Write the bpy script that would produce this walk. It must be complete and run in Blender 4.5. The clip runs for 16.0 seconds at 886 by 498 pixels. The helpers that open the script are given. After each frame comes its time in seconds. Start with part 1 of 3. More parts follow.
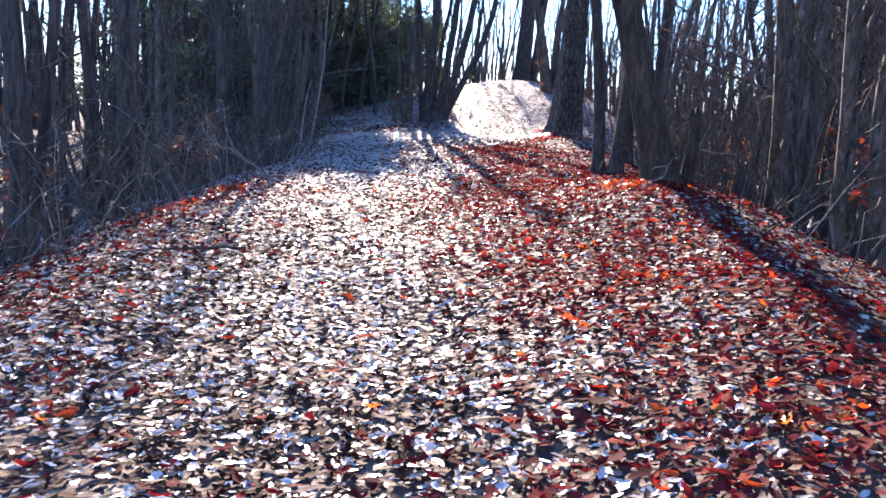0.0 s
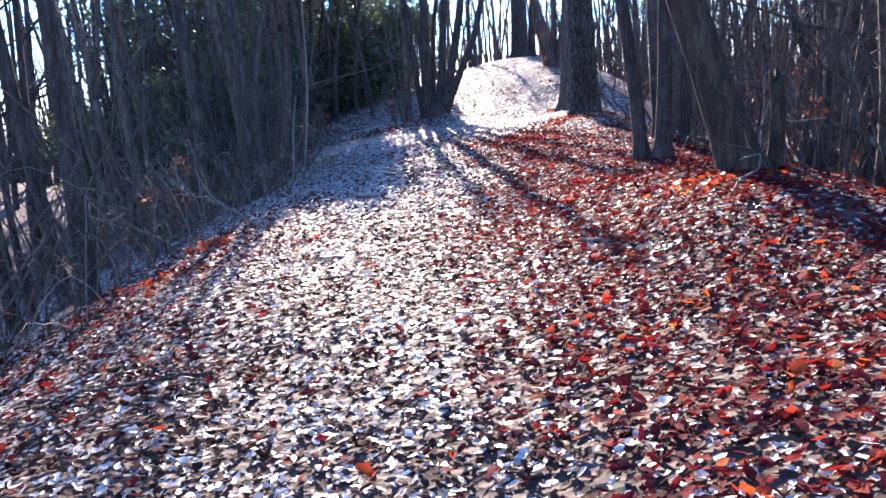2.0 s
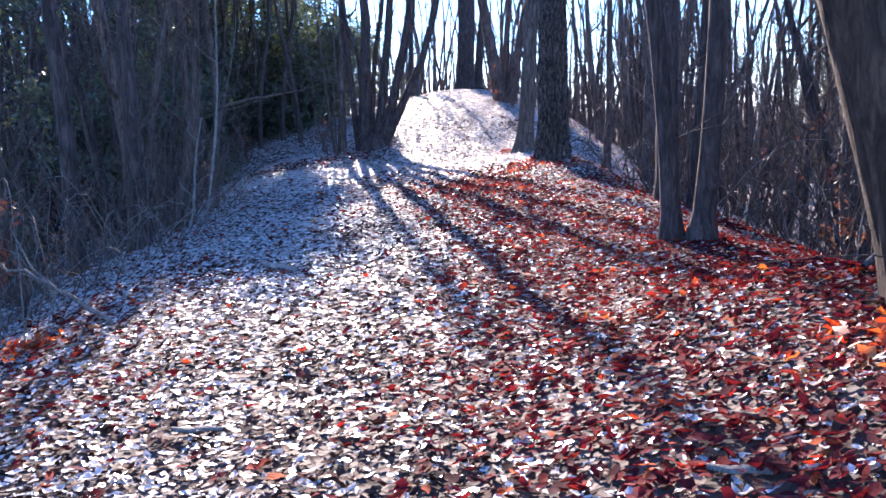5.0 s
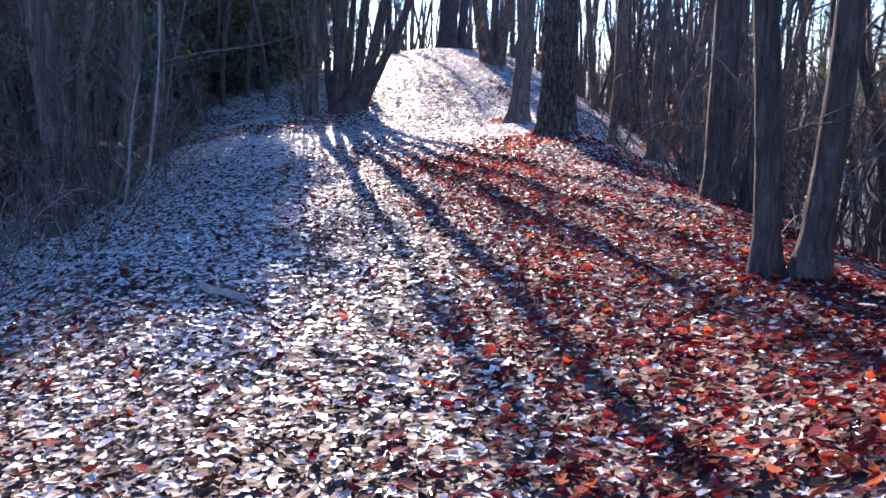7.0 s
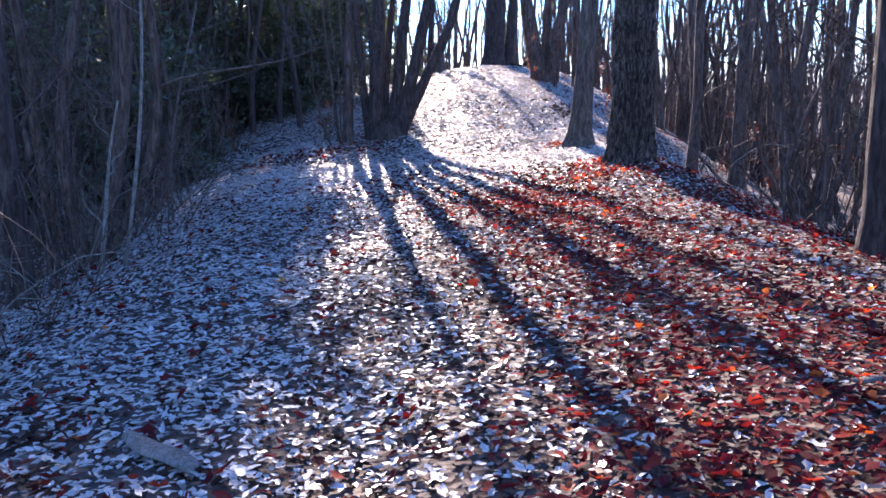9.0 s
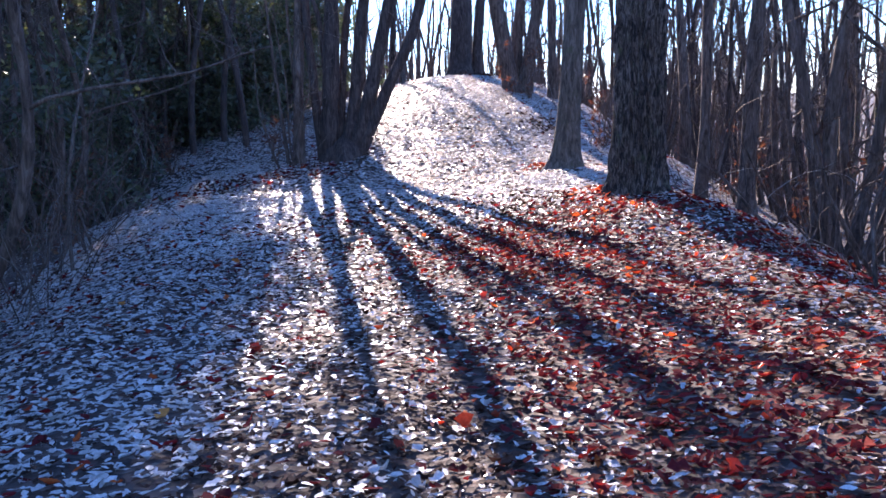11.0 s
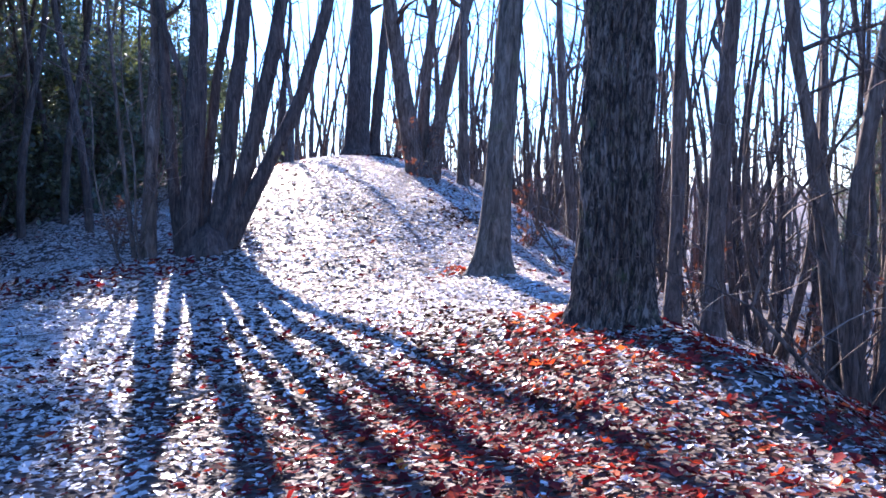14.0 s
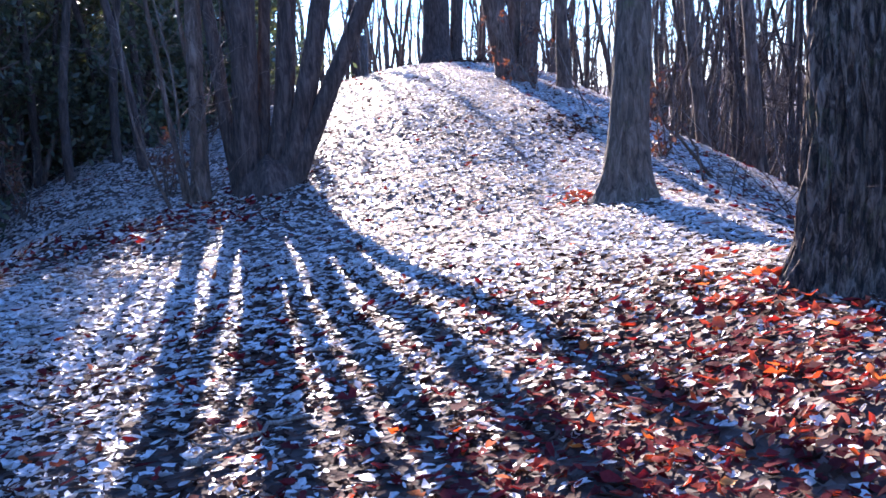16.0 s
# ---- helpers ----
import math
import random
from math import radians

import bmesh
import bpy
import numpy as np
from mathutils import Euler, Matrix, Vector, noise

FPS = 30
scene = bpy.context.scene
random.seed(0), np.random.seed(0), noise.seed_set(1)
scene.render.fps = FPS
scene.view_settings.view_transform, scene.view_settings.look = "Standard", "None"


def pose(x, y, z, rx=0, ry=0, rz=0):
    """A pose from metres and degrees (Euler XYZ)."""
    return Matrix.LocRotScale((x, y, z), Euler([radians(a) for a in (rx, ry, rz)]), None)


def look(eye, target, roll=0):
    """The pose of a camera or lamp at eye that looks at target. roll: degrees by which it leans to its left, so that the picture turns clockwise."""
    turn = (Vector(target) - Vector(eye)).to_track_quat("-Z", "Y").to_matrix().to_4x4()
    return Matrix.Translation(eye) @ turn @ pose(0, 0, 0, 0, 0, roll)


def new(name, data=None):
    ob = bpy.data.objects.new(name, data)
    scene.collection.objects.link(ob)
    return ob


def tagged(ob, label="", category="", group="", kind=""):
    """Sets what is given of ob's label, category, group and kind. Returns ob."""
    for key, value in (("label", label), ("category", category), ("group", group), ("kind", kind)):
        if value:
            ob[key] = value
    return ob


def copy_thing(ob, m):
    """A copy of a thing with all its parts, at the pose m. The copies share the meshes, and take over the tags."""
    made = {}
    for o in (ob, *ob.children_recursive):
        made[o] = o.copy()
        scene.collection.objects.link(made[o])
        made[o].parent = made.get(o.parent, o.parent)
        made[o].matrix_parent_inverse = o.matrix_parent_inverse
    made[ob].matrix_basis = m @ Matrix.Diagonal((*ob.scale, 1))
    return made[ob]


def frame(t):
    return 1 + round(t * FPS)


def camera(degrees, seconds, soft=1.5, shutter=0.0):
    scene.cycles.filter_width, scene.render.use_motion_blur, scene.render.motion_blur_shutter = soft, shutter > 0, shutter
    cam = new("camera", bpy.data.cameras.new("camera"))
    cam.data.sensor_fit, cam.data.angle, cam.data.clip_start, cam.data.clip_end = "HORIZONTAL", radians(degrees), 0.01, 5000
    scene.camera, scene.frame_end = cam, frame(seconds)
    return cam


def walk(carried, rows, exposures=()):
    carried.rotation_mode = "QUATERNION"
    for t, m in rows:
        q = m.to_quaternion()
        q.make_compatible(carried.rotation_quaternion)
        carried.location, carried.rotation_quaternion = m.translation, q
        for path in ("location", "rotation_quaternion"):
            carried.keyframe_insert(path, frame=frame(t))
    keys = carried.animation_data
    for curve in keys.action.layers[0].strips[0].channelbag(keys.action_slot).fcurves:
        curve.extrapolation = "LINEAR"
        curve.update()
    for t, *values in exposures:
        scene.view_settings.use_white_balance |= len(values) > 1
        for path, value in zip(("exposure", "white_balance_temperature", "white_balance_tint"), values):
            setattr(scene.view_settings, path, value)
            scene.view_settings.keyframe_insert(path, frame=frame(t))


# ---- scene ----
cam = camera(53.9, 16.0, soft=1.6)
METRES, EYE, TILT, LEAN, TURN = 18.5, 1.5, 0.0, -2.5, 1.3
ROWS = [
    (0.0, 0.0, 0.0, 0.0, 0.06, -9.85, -0.34),
    (0.5, -0.0009, 0.0265, 0.0037, -0.57, -8.73, 6.37),
    (1.0, -0.0053, 0.0557, 0.0038, 0.3, -8.43, 3.32),
    (1.5, -0.0067, 0.0797, 0.0075, -4.51, -8.81, 4.29),
    (2.0, -0.005, 0.1101, 0.0101, -0.22, -10.79, 7.91),
    (2.5, -0.008, 0.141, 0.0097, -0.07, -10.91, 3.23),
    (3.0, -0.0094, 0.1685, 0.0113, -2.89, -9.43, 4.68),
    (3.5, -0.0093, 0.198, 0.0137, -1.45, -9.32, 5.94),
    (4.0, -0.0132, 0.2315, 0.0138, -1.18, -11.28, 2.04),
    (4.5, -0.0146, 0.2629, 0.0133, -4.31, -9.06, 4.56),
    (7.0, -0.0201, 0.4176, 0.0188, -6.34, -12.17, 2.17),
    (7.5, -0.0185, 0.45, 0.019, -4.57, -9.04, 4.83),
    (8.0, -0.0181, 0.4809, 0.0166, -1.64, -10.54, 2.01),
    (10.5, -0.0029, 0.6415, 0.0189, -7.05, -11.09, 6.34),
    (11.0, -0.0058, 0.6736, 0.0198, -5.98, -10.31, 3.99),
    (11.5, 0.0021, 0.703, 0.0179, -5.47, -9.92, 5.11),
    (12.0, 0.0082, 0.7295, 0.0182, -7.58, -11.57, 3.74),
    (12.5, 0.0086, 0.7586, 0.0212, -12.22, -8.54, 1.02),
    (13.0, 0.0112, 0.7922, 0.0198, -9.33, -6.91, 4.91),
    (13.5, 0.012, 0.8243, 0.0188, -9.46, -5.06, 0.82),
    (14.0, 0.0131, 0.854, 0.0189, -12.91, -5.25, 1.9),
    (14.5, 0.015, 0.8876, 0.0199, -7.51, -5.29, 4.23),
    (15.0, 0.0141, 0.921, 0.019, -8.38, -6.81, 1.96),
    (15.5, 0.0172, 0.9534, 0.0148, -10.39, -10.78, 4.13),
    (16.0, 0.0238, 0.9873, 0.0161, -7.84, -10.8, 5.91),
]
walk(cam, [(t, pose(0, 0, EYE, TILT, LEAN, TURN) @ pose(METRES * x, METRES * y, METRES * z, 90 + pitch, roll, yaw)) for t, x, y, z, yaw, pitch, roll in ROWS],
     exposures=[(0.0, 2.12, 6250, 22), (4.7, 2.28, 5800, 23), (7.0, 2.16, 6050, 25), (8.0, 2.14, 6000, 26), (11.5, 2.06, 5950, 26), (12.5, 1.9, 6050, 26), (13.5, 2.4, 5550, 23), (16.0, 2.4, 5700, 24)])

# ---- light ----
SUN_ELEV, SUN_AZ = 24.0, -5.5          # degrees above the horizon; degrees from +y towards +x
world = bpy.data.worlds.new("sky")
scene.world = world
world.use_nodes = True
wn = world.node_tree.nodes
sky = wn.new("ShaderNodeTexSky")
sky.sky_type, sky.sun_disc = "NISHITA", False
sky.sun_elevation, sky.sun_rotation = radians(SUN_ELEV), radians(SUN_AZ)
sky.air_density, sky.dust_density, sky.ozone_density = 1.0, 0.0, 8.5
wn["Background"].inputs["Strength"].default_value = 0.15
world.node_tree.links.new(sky.outputs[0], wn["Background"].inputs["Color"])
sun = new("sun", bpy.data.lights.new("sun", "SUN"))
sun.data.energy, sun.data.angle, sun.data.color = 5.0, radians(0.53), (1.0, 0.85, 0.66)
SUN_DIR = Vector((math.sin(radians(SUN_AZ)) * math.cos(radians(SUN_ELEV)), math.cos(radians(SUN_AZ)) * math.cos(radians(SUN_ELEV)), math.sin(radians(SUN_ELEV))))
sun.matrix_world = look(SUN_DIR * 80, (0, 0, 0))


# ---- materials ----
def material(name):
    m = bpy.data.materials.new(name)
    m.use_nodes = True
    return m, m.node_tree.nodes, m.node_tree.links, m.node_tree.nodes["Principled BSDF"]


def ramp(nodes, stops):
    r = nodes.new("ShaderNodeValToRGB")
    while len(r.color_ramp.elements) < len(stops):
        r.color_ramp.elements.new(0.5)
    for e, (p, c) in zip(r.color_ramp.elements, stops):
        e.position, e.color = p, (*c, 1)
    return r


def noise_node(nodes, links, scale, detail=6, rough=0.6, stretch=(1, 1, 1), kind="Object"):
    tc, mp, nz = nodes.new("ShaderNodeTexCoord"), nodes.new("ShaderNodeMapping"), nodes.new("ShaderNodeTexNoise")
    mp.inputs["Scale"].default_value = stretch
    nz.inputs["Scale"].default_value, nz.inputs["Detail"].default_value, nz.inputs["Roughness"].default_value = scale, detail, rough
    links.new(tc.outputs[kind], mp.inputs[0])
    links.new(mp.outputs[0], nz.inputs[0])
    return nz


def mix(nodes, links, a, b, fac, blend="MIX"):
    n = nodes.new("ShaderNodeMix")
    n.data_type, n.blend_type = "RGBA", blend
    for sock, v in ((n.inputs[0], fac), (n.inputs[6], a), (n.inputs[7], b)):
        if isinstance(v, (int, float)):
            sock.default_value = v
        elif isinstance(v, tuple):
            sock.default_value = (*v, 1)
        else:
            links.new(v, sock)
    return n.outputs[2]


def bump(nodes, links, height, strength, distance, to):
    b = nodes.new("ShaderNodeBump")
    b.inputs["Strength"].default_value, b.inputs["Distance"].default_value = strength, distance
    links.new(height, b.inputs["Height"])
    links.new(b.outputs[0], to.inputs["Normal"])


def leaf_material(name, stops, rough, through_share, through_tint, single=False, gloss=0.5):
    """Dry leaf: colour by piece, blotches and veins, some light coming through."""
    m, n, l, p = material(name)
    if single:
        rnd = n.new("ShaderNodeObjectInfo").outputs["Random"]
    else:
        rnd = n.new("ShaderNodeNewGeometry").outputs["Random Per Island"]
    col = ramp(n, stops)
    l.new(rnd, col.inputs[0])
    blot = noise_node(n, l, 70, 4, 0.65)
    dark = ramp(n, [(0.35, (0.55, 0.48, 0.42)), (0.6, (1, 1, 1))])
    l.new(blot.outputs["Fac"], dark.inputs[0])
    c = mix(n, l, col.outputs[0], dark.outputs[0], 0.6, "MULTIPLY")
    l.new(c, p.inputs["Base Color"])
    p.inputs["Roughness"].default_value = rough
    p.inputs["Specular IOR Level"].default_value = gloss
    vein = noise_node(n, l, 160, 2, 0.5)
    bump(n, l, vein.outputs["Fac"], 0.35, 0.004, p)
    tr, ms = n.new("ShaderNodeBsdfTranslucent"), n.new("ShaderNodeMixShader")
    l.new(mix(n, l, c, through_tint, 1.0, "MULTIPLY"), tr.inputs["Color"])
    ms.inputs[0].default_value = through_share
    l.new(p.outputs[0], ms.inputs[1])
    l.new(tr.outputs[0], ms.inputs[2])
    l.new(ms.outputs[0], n["Material Output"].inputs[0])
    return m


PALE = leaf_material("pale_dry_leaf", [(0.0, (0.44, 0.39, 0.345)), (0.15, (0.58, 0.54, 0.50)), (0.6, (0.66, 0.62, 0.58)), (1.0, (0.74, 0.715, 0.69))], 0.38, 0.32, (1.0, 0.95, 0.86), gloss=0.9)
BROWN = leaf_material("brown_dry_leaf", [(0.0, (0.025, 0.015, 0.012)), (0.5, (0.055, 0.030, 0.023)), (0.85, (0.095, 0.053, 0.039)), (1.0, (0.17, 0.10, 0.07))], 0.7, 0.12, (1.0, 0.7, 0.5), gloss=0.03)
RED = leaf_material("red_brown_leaf", [(0.0, (0.07, 0.016, 0.017)), (0.45, (0.14, 0.022, 0.026)), (0.75, (0.22, 0.028, 0.030)), (0.92, (0.34, 0.052, 0.030)), (1.0, (0.54, 0.13, 0.03))], 0.75, 0.42, (1.0, 0.42, 0.42), gloss=0.06)
ORANGE = leaf_material("orange_leaf", [(0.0, (0.42, 0.045, 0.02)), (0.5, (0.58, 0.10, 0.025)), (0.85, (0.66, 0.19, 0.035)), (1.0, (0.68, 0.33, 0.06))], 0.5, 0.5, (1.0, 0.6, 0.4), single=True)
GREEN = leaf_material("evergreen_leaf", [(0.0, (0.065, 0.078, 0.055)), (0.6, (0.10, 0.118, 0.075)), (1.0, (0.17, 0.17, 0.10))], 0.4, 0.4, (0.9, 1.0, 0.5))
WITHERED = leaf_material("withered_leaf", [(0.0, (0.09, 0.038, 0.025)), (0.6, (0.18, 0.07, 0.04)), (1.0, (0.28, 0.17, 0.09))], 0.6, 0.3, (1.0, 0.7, 0.45))


def soil_material():
    m, n, l, p = material("leaf_mould_soil")
    tc = n.new("ShaderNodeTexCoord")
    vo = n.new("ShaderNodeTexVoronoi")
    vo.inputs["Scale"].default_value, vo.inputs["Randomness"].default_value = 17, 1.0
    warp = n.new("ShaderNodeTexNoise")
    warp.inputs["Scale"].default_value = 9
    l.new(tc.outputs["Object"], warp.inputs[0])
    l.new(mix(n, l, tc.outputs["Object"], warp.outputs["Color"], 0.06, "ADD"), vo.inputs[0])
    cols = ramp(n, [(0.0, (0.025, 0.016, 0.012)), (0.4, (0.06, 0.035, 0.024)), (0.65, (0.09, 0.047, 0.032)), (0.85, (0.13, 0.085, 0.065)), (1.0, (0.20, 0.155, 0.125))])
    sep = n.new("ShaderNodeSeparateColor")
    l.new(vo.outputs["Color"], sep.inputs[0])
    l.new(sep.outputs[0], cols.inputs[0])
    big = noise_node(n, l, 0.9, 5, 0.6)
    tone = ramp(n, [(0.3, (0.55, 0.5, 0.48)), (0.7, (1, 1, 1))])
    l.new(big.outputs["Fac"], tone.inputs[0])
    l.new(mix(n, l, cols.outputs[0], tone.outputs[0], 1.0, "MULTIPLY"), p.inputs["Base Color"])
    p.inputs["Roughness"].default_value = 0.85
    bump(n, l, vo.outputs["Distance"], 0.8, 0.02, p)
    return m


def bark_material(name, dark, mid, light, scale=1.0, moss=0.0, long=0.62, spread=0.14):
    m, n, l, p = material(name)
    grain = noise_node(n, l, 5.5 * scale, 9, 0.68, (3.4, 3.4, long))
    grain.inputs["Distortion"].default_value = 0.9
    patch = noise_node(n, l, 1.6, 5, 0.6)
    c = ramp(n, [(0.50 - spread, dark), (0.50, mid), (0.50 + 1.15 * spread, light)])
    l.new(grain.outputs["Fac"], c.inputs[0])
    tone = ramp(n, [(0.3, (0.6, 0.58, 0.56)), (0.68, (1, 1, 1))])
    l.new(patch.outputs["Fac"], tone.inputs[0])
    out = mix(n, l, c.outputs[0], tone.outputs[0], 1.0, "MULTIPLY")
    if moss:
        mo = noise_node(n, l, 4.5, 6, 0.7)
        mm = ramp(n, [(0.56, (0, 0, 0)), (0.68, (moss, moss, moss))])
        l.new(mo.outputs["Fac"], mm.inputs[0])
        out = mix(n, l, out, (0.085, 0.095, 0.04), mm.outputs[0])
    l.new(out, p.inputs["Base Color"])
    p.inputs["Roughness"].default_value = 0.85
    p.inputs["Specular IOR Level"].default_value = 0.3
    bump(n, l, grain.outputs["Fac"], 1.0, 0.03, p)
    return m


BARK = bark_material("grey_brown_bark", (0.04, 0.026, 0.019), (0.13, 0.088, 0.066), (0.26, 0.19, 0.15))
BARK_OLD = bark_material("furrowed_bark", (0.014, 0.010, 0.008), (0.075, 0.053, 0.041), (0.22, 0.17, 0.135), 1.5, 0.5, 0.95, 0.09)
BARK_MOSS = bark_material("mossy_bark", (0.04, 0.031, 0.023), (0.125, 0.10, 0.078), (0.25, 0.205, 0.165), 1.0, 0.5)
BARK_DARK = bark_material("dark_bark", (0.024, 0.016, 0.013), (0.072, 0.05, 0.041), (0.145, 0.106, 0.09))
BARK_BROWN = bark_material("rough_brown_bark", (0.022, 0.013, 0.009), (0.065, 0.04, 0.026), (0.13, 0.085, 0.057), 1.0, 0.25)
TWIG = bark_material("twig_bark", (0.07, 0.048, 0.036), (0.17, 0.125, 0.10), (0.32, 0.26, 0.22), 3)
TWIG_PALE = bark_material("pale_dead_twig", (0.16, 0.13, 0.11), (0.30, 0.26, 0.22), (0.46, 0.42, 0.38), 3)
PINE_BARK = bark_material("reddish_pine_bark", (0.10, 0.045, 0.03), (0.24, 0.11, 0.07), (0.36, 0.19, 0.13), 1.2)
WOOD_GREY = bark_material("weathered_wood", (0.05, 0.045, 0.04), (0.12, 0.11, 0.10), (0.22, 0.20, 0.19), 2)
SOIL = soil_material()


# ---- the lie of the land ----
def smooth(a, b, v):
    s = np.clip((v - a) / (b - a), 0, 1)
    return s * s * (3 - 2 * s)


def wave(x, y):
    return (np.sin(1.7 * x + 0.6 * np.sin(0.9 * y)) * np.cos(1.3 * y + 0.7) + 0.6 * np.sin(3.1 * x + 1.1 * y) * np.cos(2.7 * y - 1.9 * x))


def left_edge(y):
    return np.interp(y, [-5, 7, 11.5, 16, 20, 25, 29, 33, 42], [-2.3, -2.4, -2.6, -2.6, -2.7, -3.1, -3.7, -3.9, -3.4])


def right_edge(y):
    return np.interp(y, [-5, 7, 13, 20, 24, 28, 33, 43], [1.6, 1.75, 2.35, 2.7, 3.2, 3.3, 3.1, 3.6])


def height(x, y):
    """Ground height: a leaf-strewn ridge path that climbs a hump at its far end and falls away on both sides."""
    x, y = np.asarray(x, float), np.asarray(y, float)
    c = np.interp(y, [-30, 0, 4, 7, 12, 17, 21.5, 24.5, 27, 29, 32, 36, 40, 43, 50, 80], [-0.3, 0.02, 0.22, 0.33, 0.31, 0.34, 0.29, 0.31, 0.44, 0.80, 1.55, 2.05, 2.38, 2.47, 2.0, 0.4])
    hill = smooth(26, 33, y)
    cross = np.where(x > 0, (0.14 - 0.08 * smooth(9, 14, y)) * np.minimum(x, 3.0), 0.02 * x)
    cross = cross * (1 - hill)
    dl = np.maximum(left_edge(y) + 0.4 - x, 0)
    dr = np.maximum(x - right_edge(y), 0)
    fall_l = -(dl * dl / (dl + 1.4)) * 0.38
    fall_r = -(dr * dr / (dr + 0.7)) * 0.42
    # the hump is rounded across
    mid = 1.6 + 0.09 * (y - 32)
    round_l = -0.15 * hill * np.maximum(mid - 0.5 - x, 0) ** 1.3
    round_r = -0.09 * hill * np.maximum(x - mid - 0.3, 0) ** 1.3
    z = c + cross + np.maximum(fall_l, -2.6) + np.maximum(fall_r, -3.2) + np.maximum(round_l, -0.9) + np.maximum(round_r, -1.6)
    # low banks round the feet of the leaning and the thick trunk, and the broad shoulder of the hump
    z = z + 0.12 * smooth(0.8, 1.6, x) * (1 - smooth(2.6, 3.6, x)) * smooth(6.8, 8, y) * (1 - smooth(10, 11.5, y))
    z = z + 0.17 * smooth(1.2, 2.3, x) * (1 - smooth(2.9, 4.2, x)) * smooth(19.6, 21, y) * (1 - smooth(23.2, 24.8, y))
    z = z + 0.42 * smooth(27, 30.5, y) * (1 - smooth(38, 46, y)) * smooth(3.3, 5, x) * (1 - smooth(7.5, 14, x))
    far = smooth(25, 120, np.hypot(x, y - 20))
    z = z * (1 - far) + (-4.0 - 9.0 * smooth(0, 90, x)) * far
    return z + 0.025 * wave(x, y) * (1 - far) + 0.9 * wave(x * 0.02, y * 0.02) * far


def ground_z(x, y):
    return float(height(x, y))


class Geo:
    """Collects vertices and faces of one mesh."""

    def __init__(self):
        self.v, self.f, self.n = [], [], 0

    def add(self, verts, faces):
        self.v.append(np.asarray(verts, float))
        self.f.extend((np.asarray(faces) + self.n).tolist())
        self.n += len(verts)

    def tube(self, pts, radii, sides=8, cap=True):
        pts, radii = np.asarray(pts, float), np.asarray(radii, float)
        k = len(pts)
        t = np.gradient(pts, axis=0)
        t /= np.linalg.norm(t, axis=1, keepdims=True) + 1e-9
        ref = np.broadcast_to(np.array([1.0, 0, 0]) if abs(t[k // 2, 2]) > 0.6 else np.array([0.03, 0.05, 1.0]), t.shape)
        a = np.cross(t, ref)
        a /= np.linalg.norm(a, axis=1, keepdims=True) + 1e-9
        b = np.cross(t, a)
        ang = np.arange(sides) * 2 * np.pi / sides
        ring = pts[:, None] + radii[:, None, None] * (np.cos(ang)[None, :, None] * a[:, None] + np.sin(ang)[None, :, None] * b[:, None])
        i = np.arange(k - 1)[:, None] * sides
        j = np.arange(sides)[None]
        q = np.stack([i + j, i + (j + 1) % sides, i + sides + (j + 1) % sides, i + sides + j], -1).reshape(-1, 4)
        self.add(ring.reshape(-1, 3), q)

    def mesh(self, name, mat, flat=False):
        me = bpy.data.meshes.new(name)
        me.from_pydata(np.concatenate(self.v).tolist(), [], self.f)
        me.materials.append(mat)
        if not flat:
            me.polygons.foreach_set("use_smooth", [True] * len(me.polygons))
        me.update()
        return me


def part(name, geo, mat, parent, label="", flat=False):
    ob = new(name, geo.mesh(name, mat, flat))
    ob.parent = parent
    return tagged(ob, label)


# ---- ground ----
def axis(lo, hi, step, reach):
    core = np.arange(lo, hi + step / 2, step)
    out, d, p = [], step, 0.0
    while p < reach:
        d *= 1.28
        p += d
        out.append(p)
    return np.concatenate([(lo - np.array(out))[::-1], core, hi + np.array(out)])


gx, gy = axis(-7, 8, 0.16, 1500), axis(-4, 46, 0.18, 1500)
XX, YY = np.meshgrid(gx, gy)
ground_geo = Geo()
nx = len(gx)
ii, jj = np.meshgrid(np.arange(len(gy) - 1) * nx, np.arange(nx - 1), indexing="ij")
ground_geo.add(np.stack([XX, YY, height(XX, YY)], -1).reshape(-1, 3), np.stack([ii + jj, ii + jj + 1, ii + jj + 1 + nx, ii + jj + nx], -1).reshape(-1, 4))
ground = tagged(new("ground", ground_geo.mesh("ground", SOIL)), "dark woodland soil of a ridge path under fallen leaves", "ground", kind="structure")


# ---- trees ----
def bend(rng, base, tip, n, wiggle):
    """A wandering line from base to tip."""
    base, tip = np.asarray(base, float), np.asarray(tip, float)
    s = np.linspace(0, 1, n)[:, None]
    p = base + (tip - base) * s
    for k in range(1, 4):
        p = p + wiggle / k * np.sin(np.pi * s * k) * rng.normal(0, 1, 3) * np.array([1, 1, 0.15])
    return p


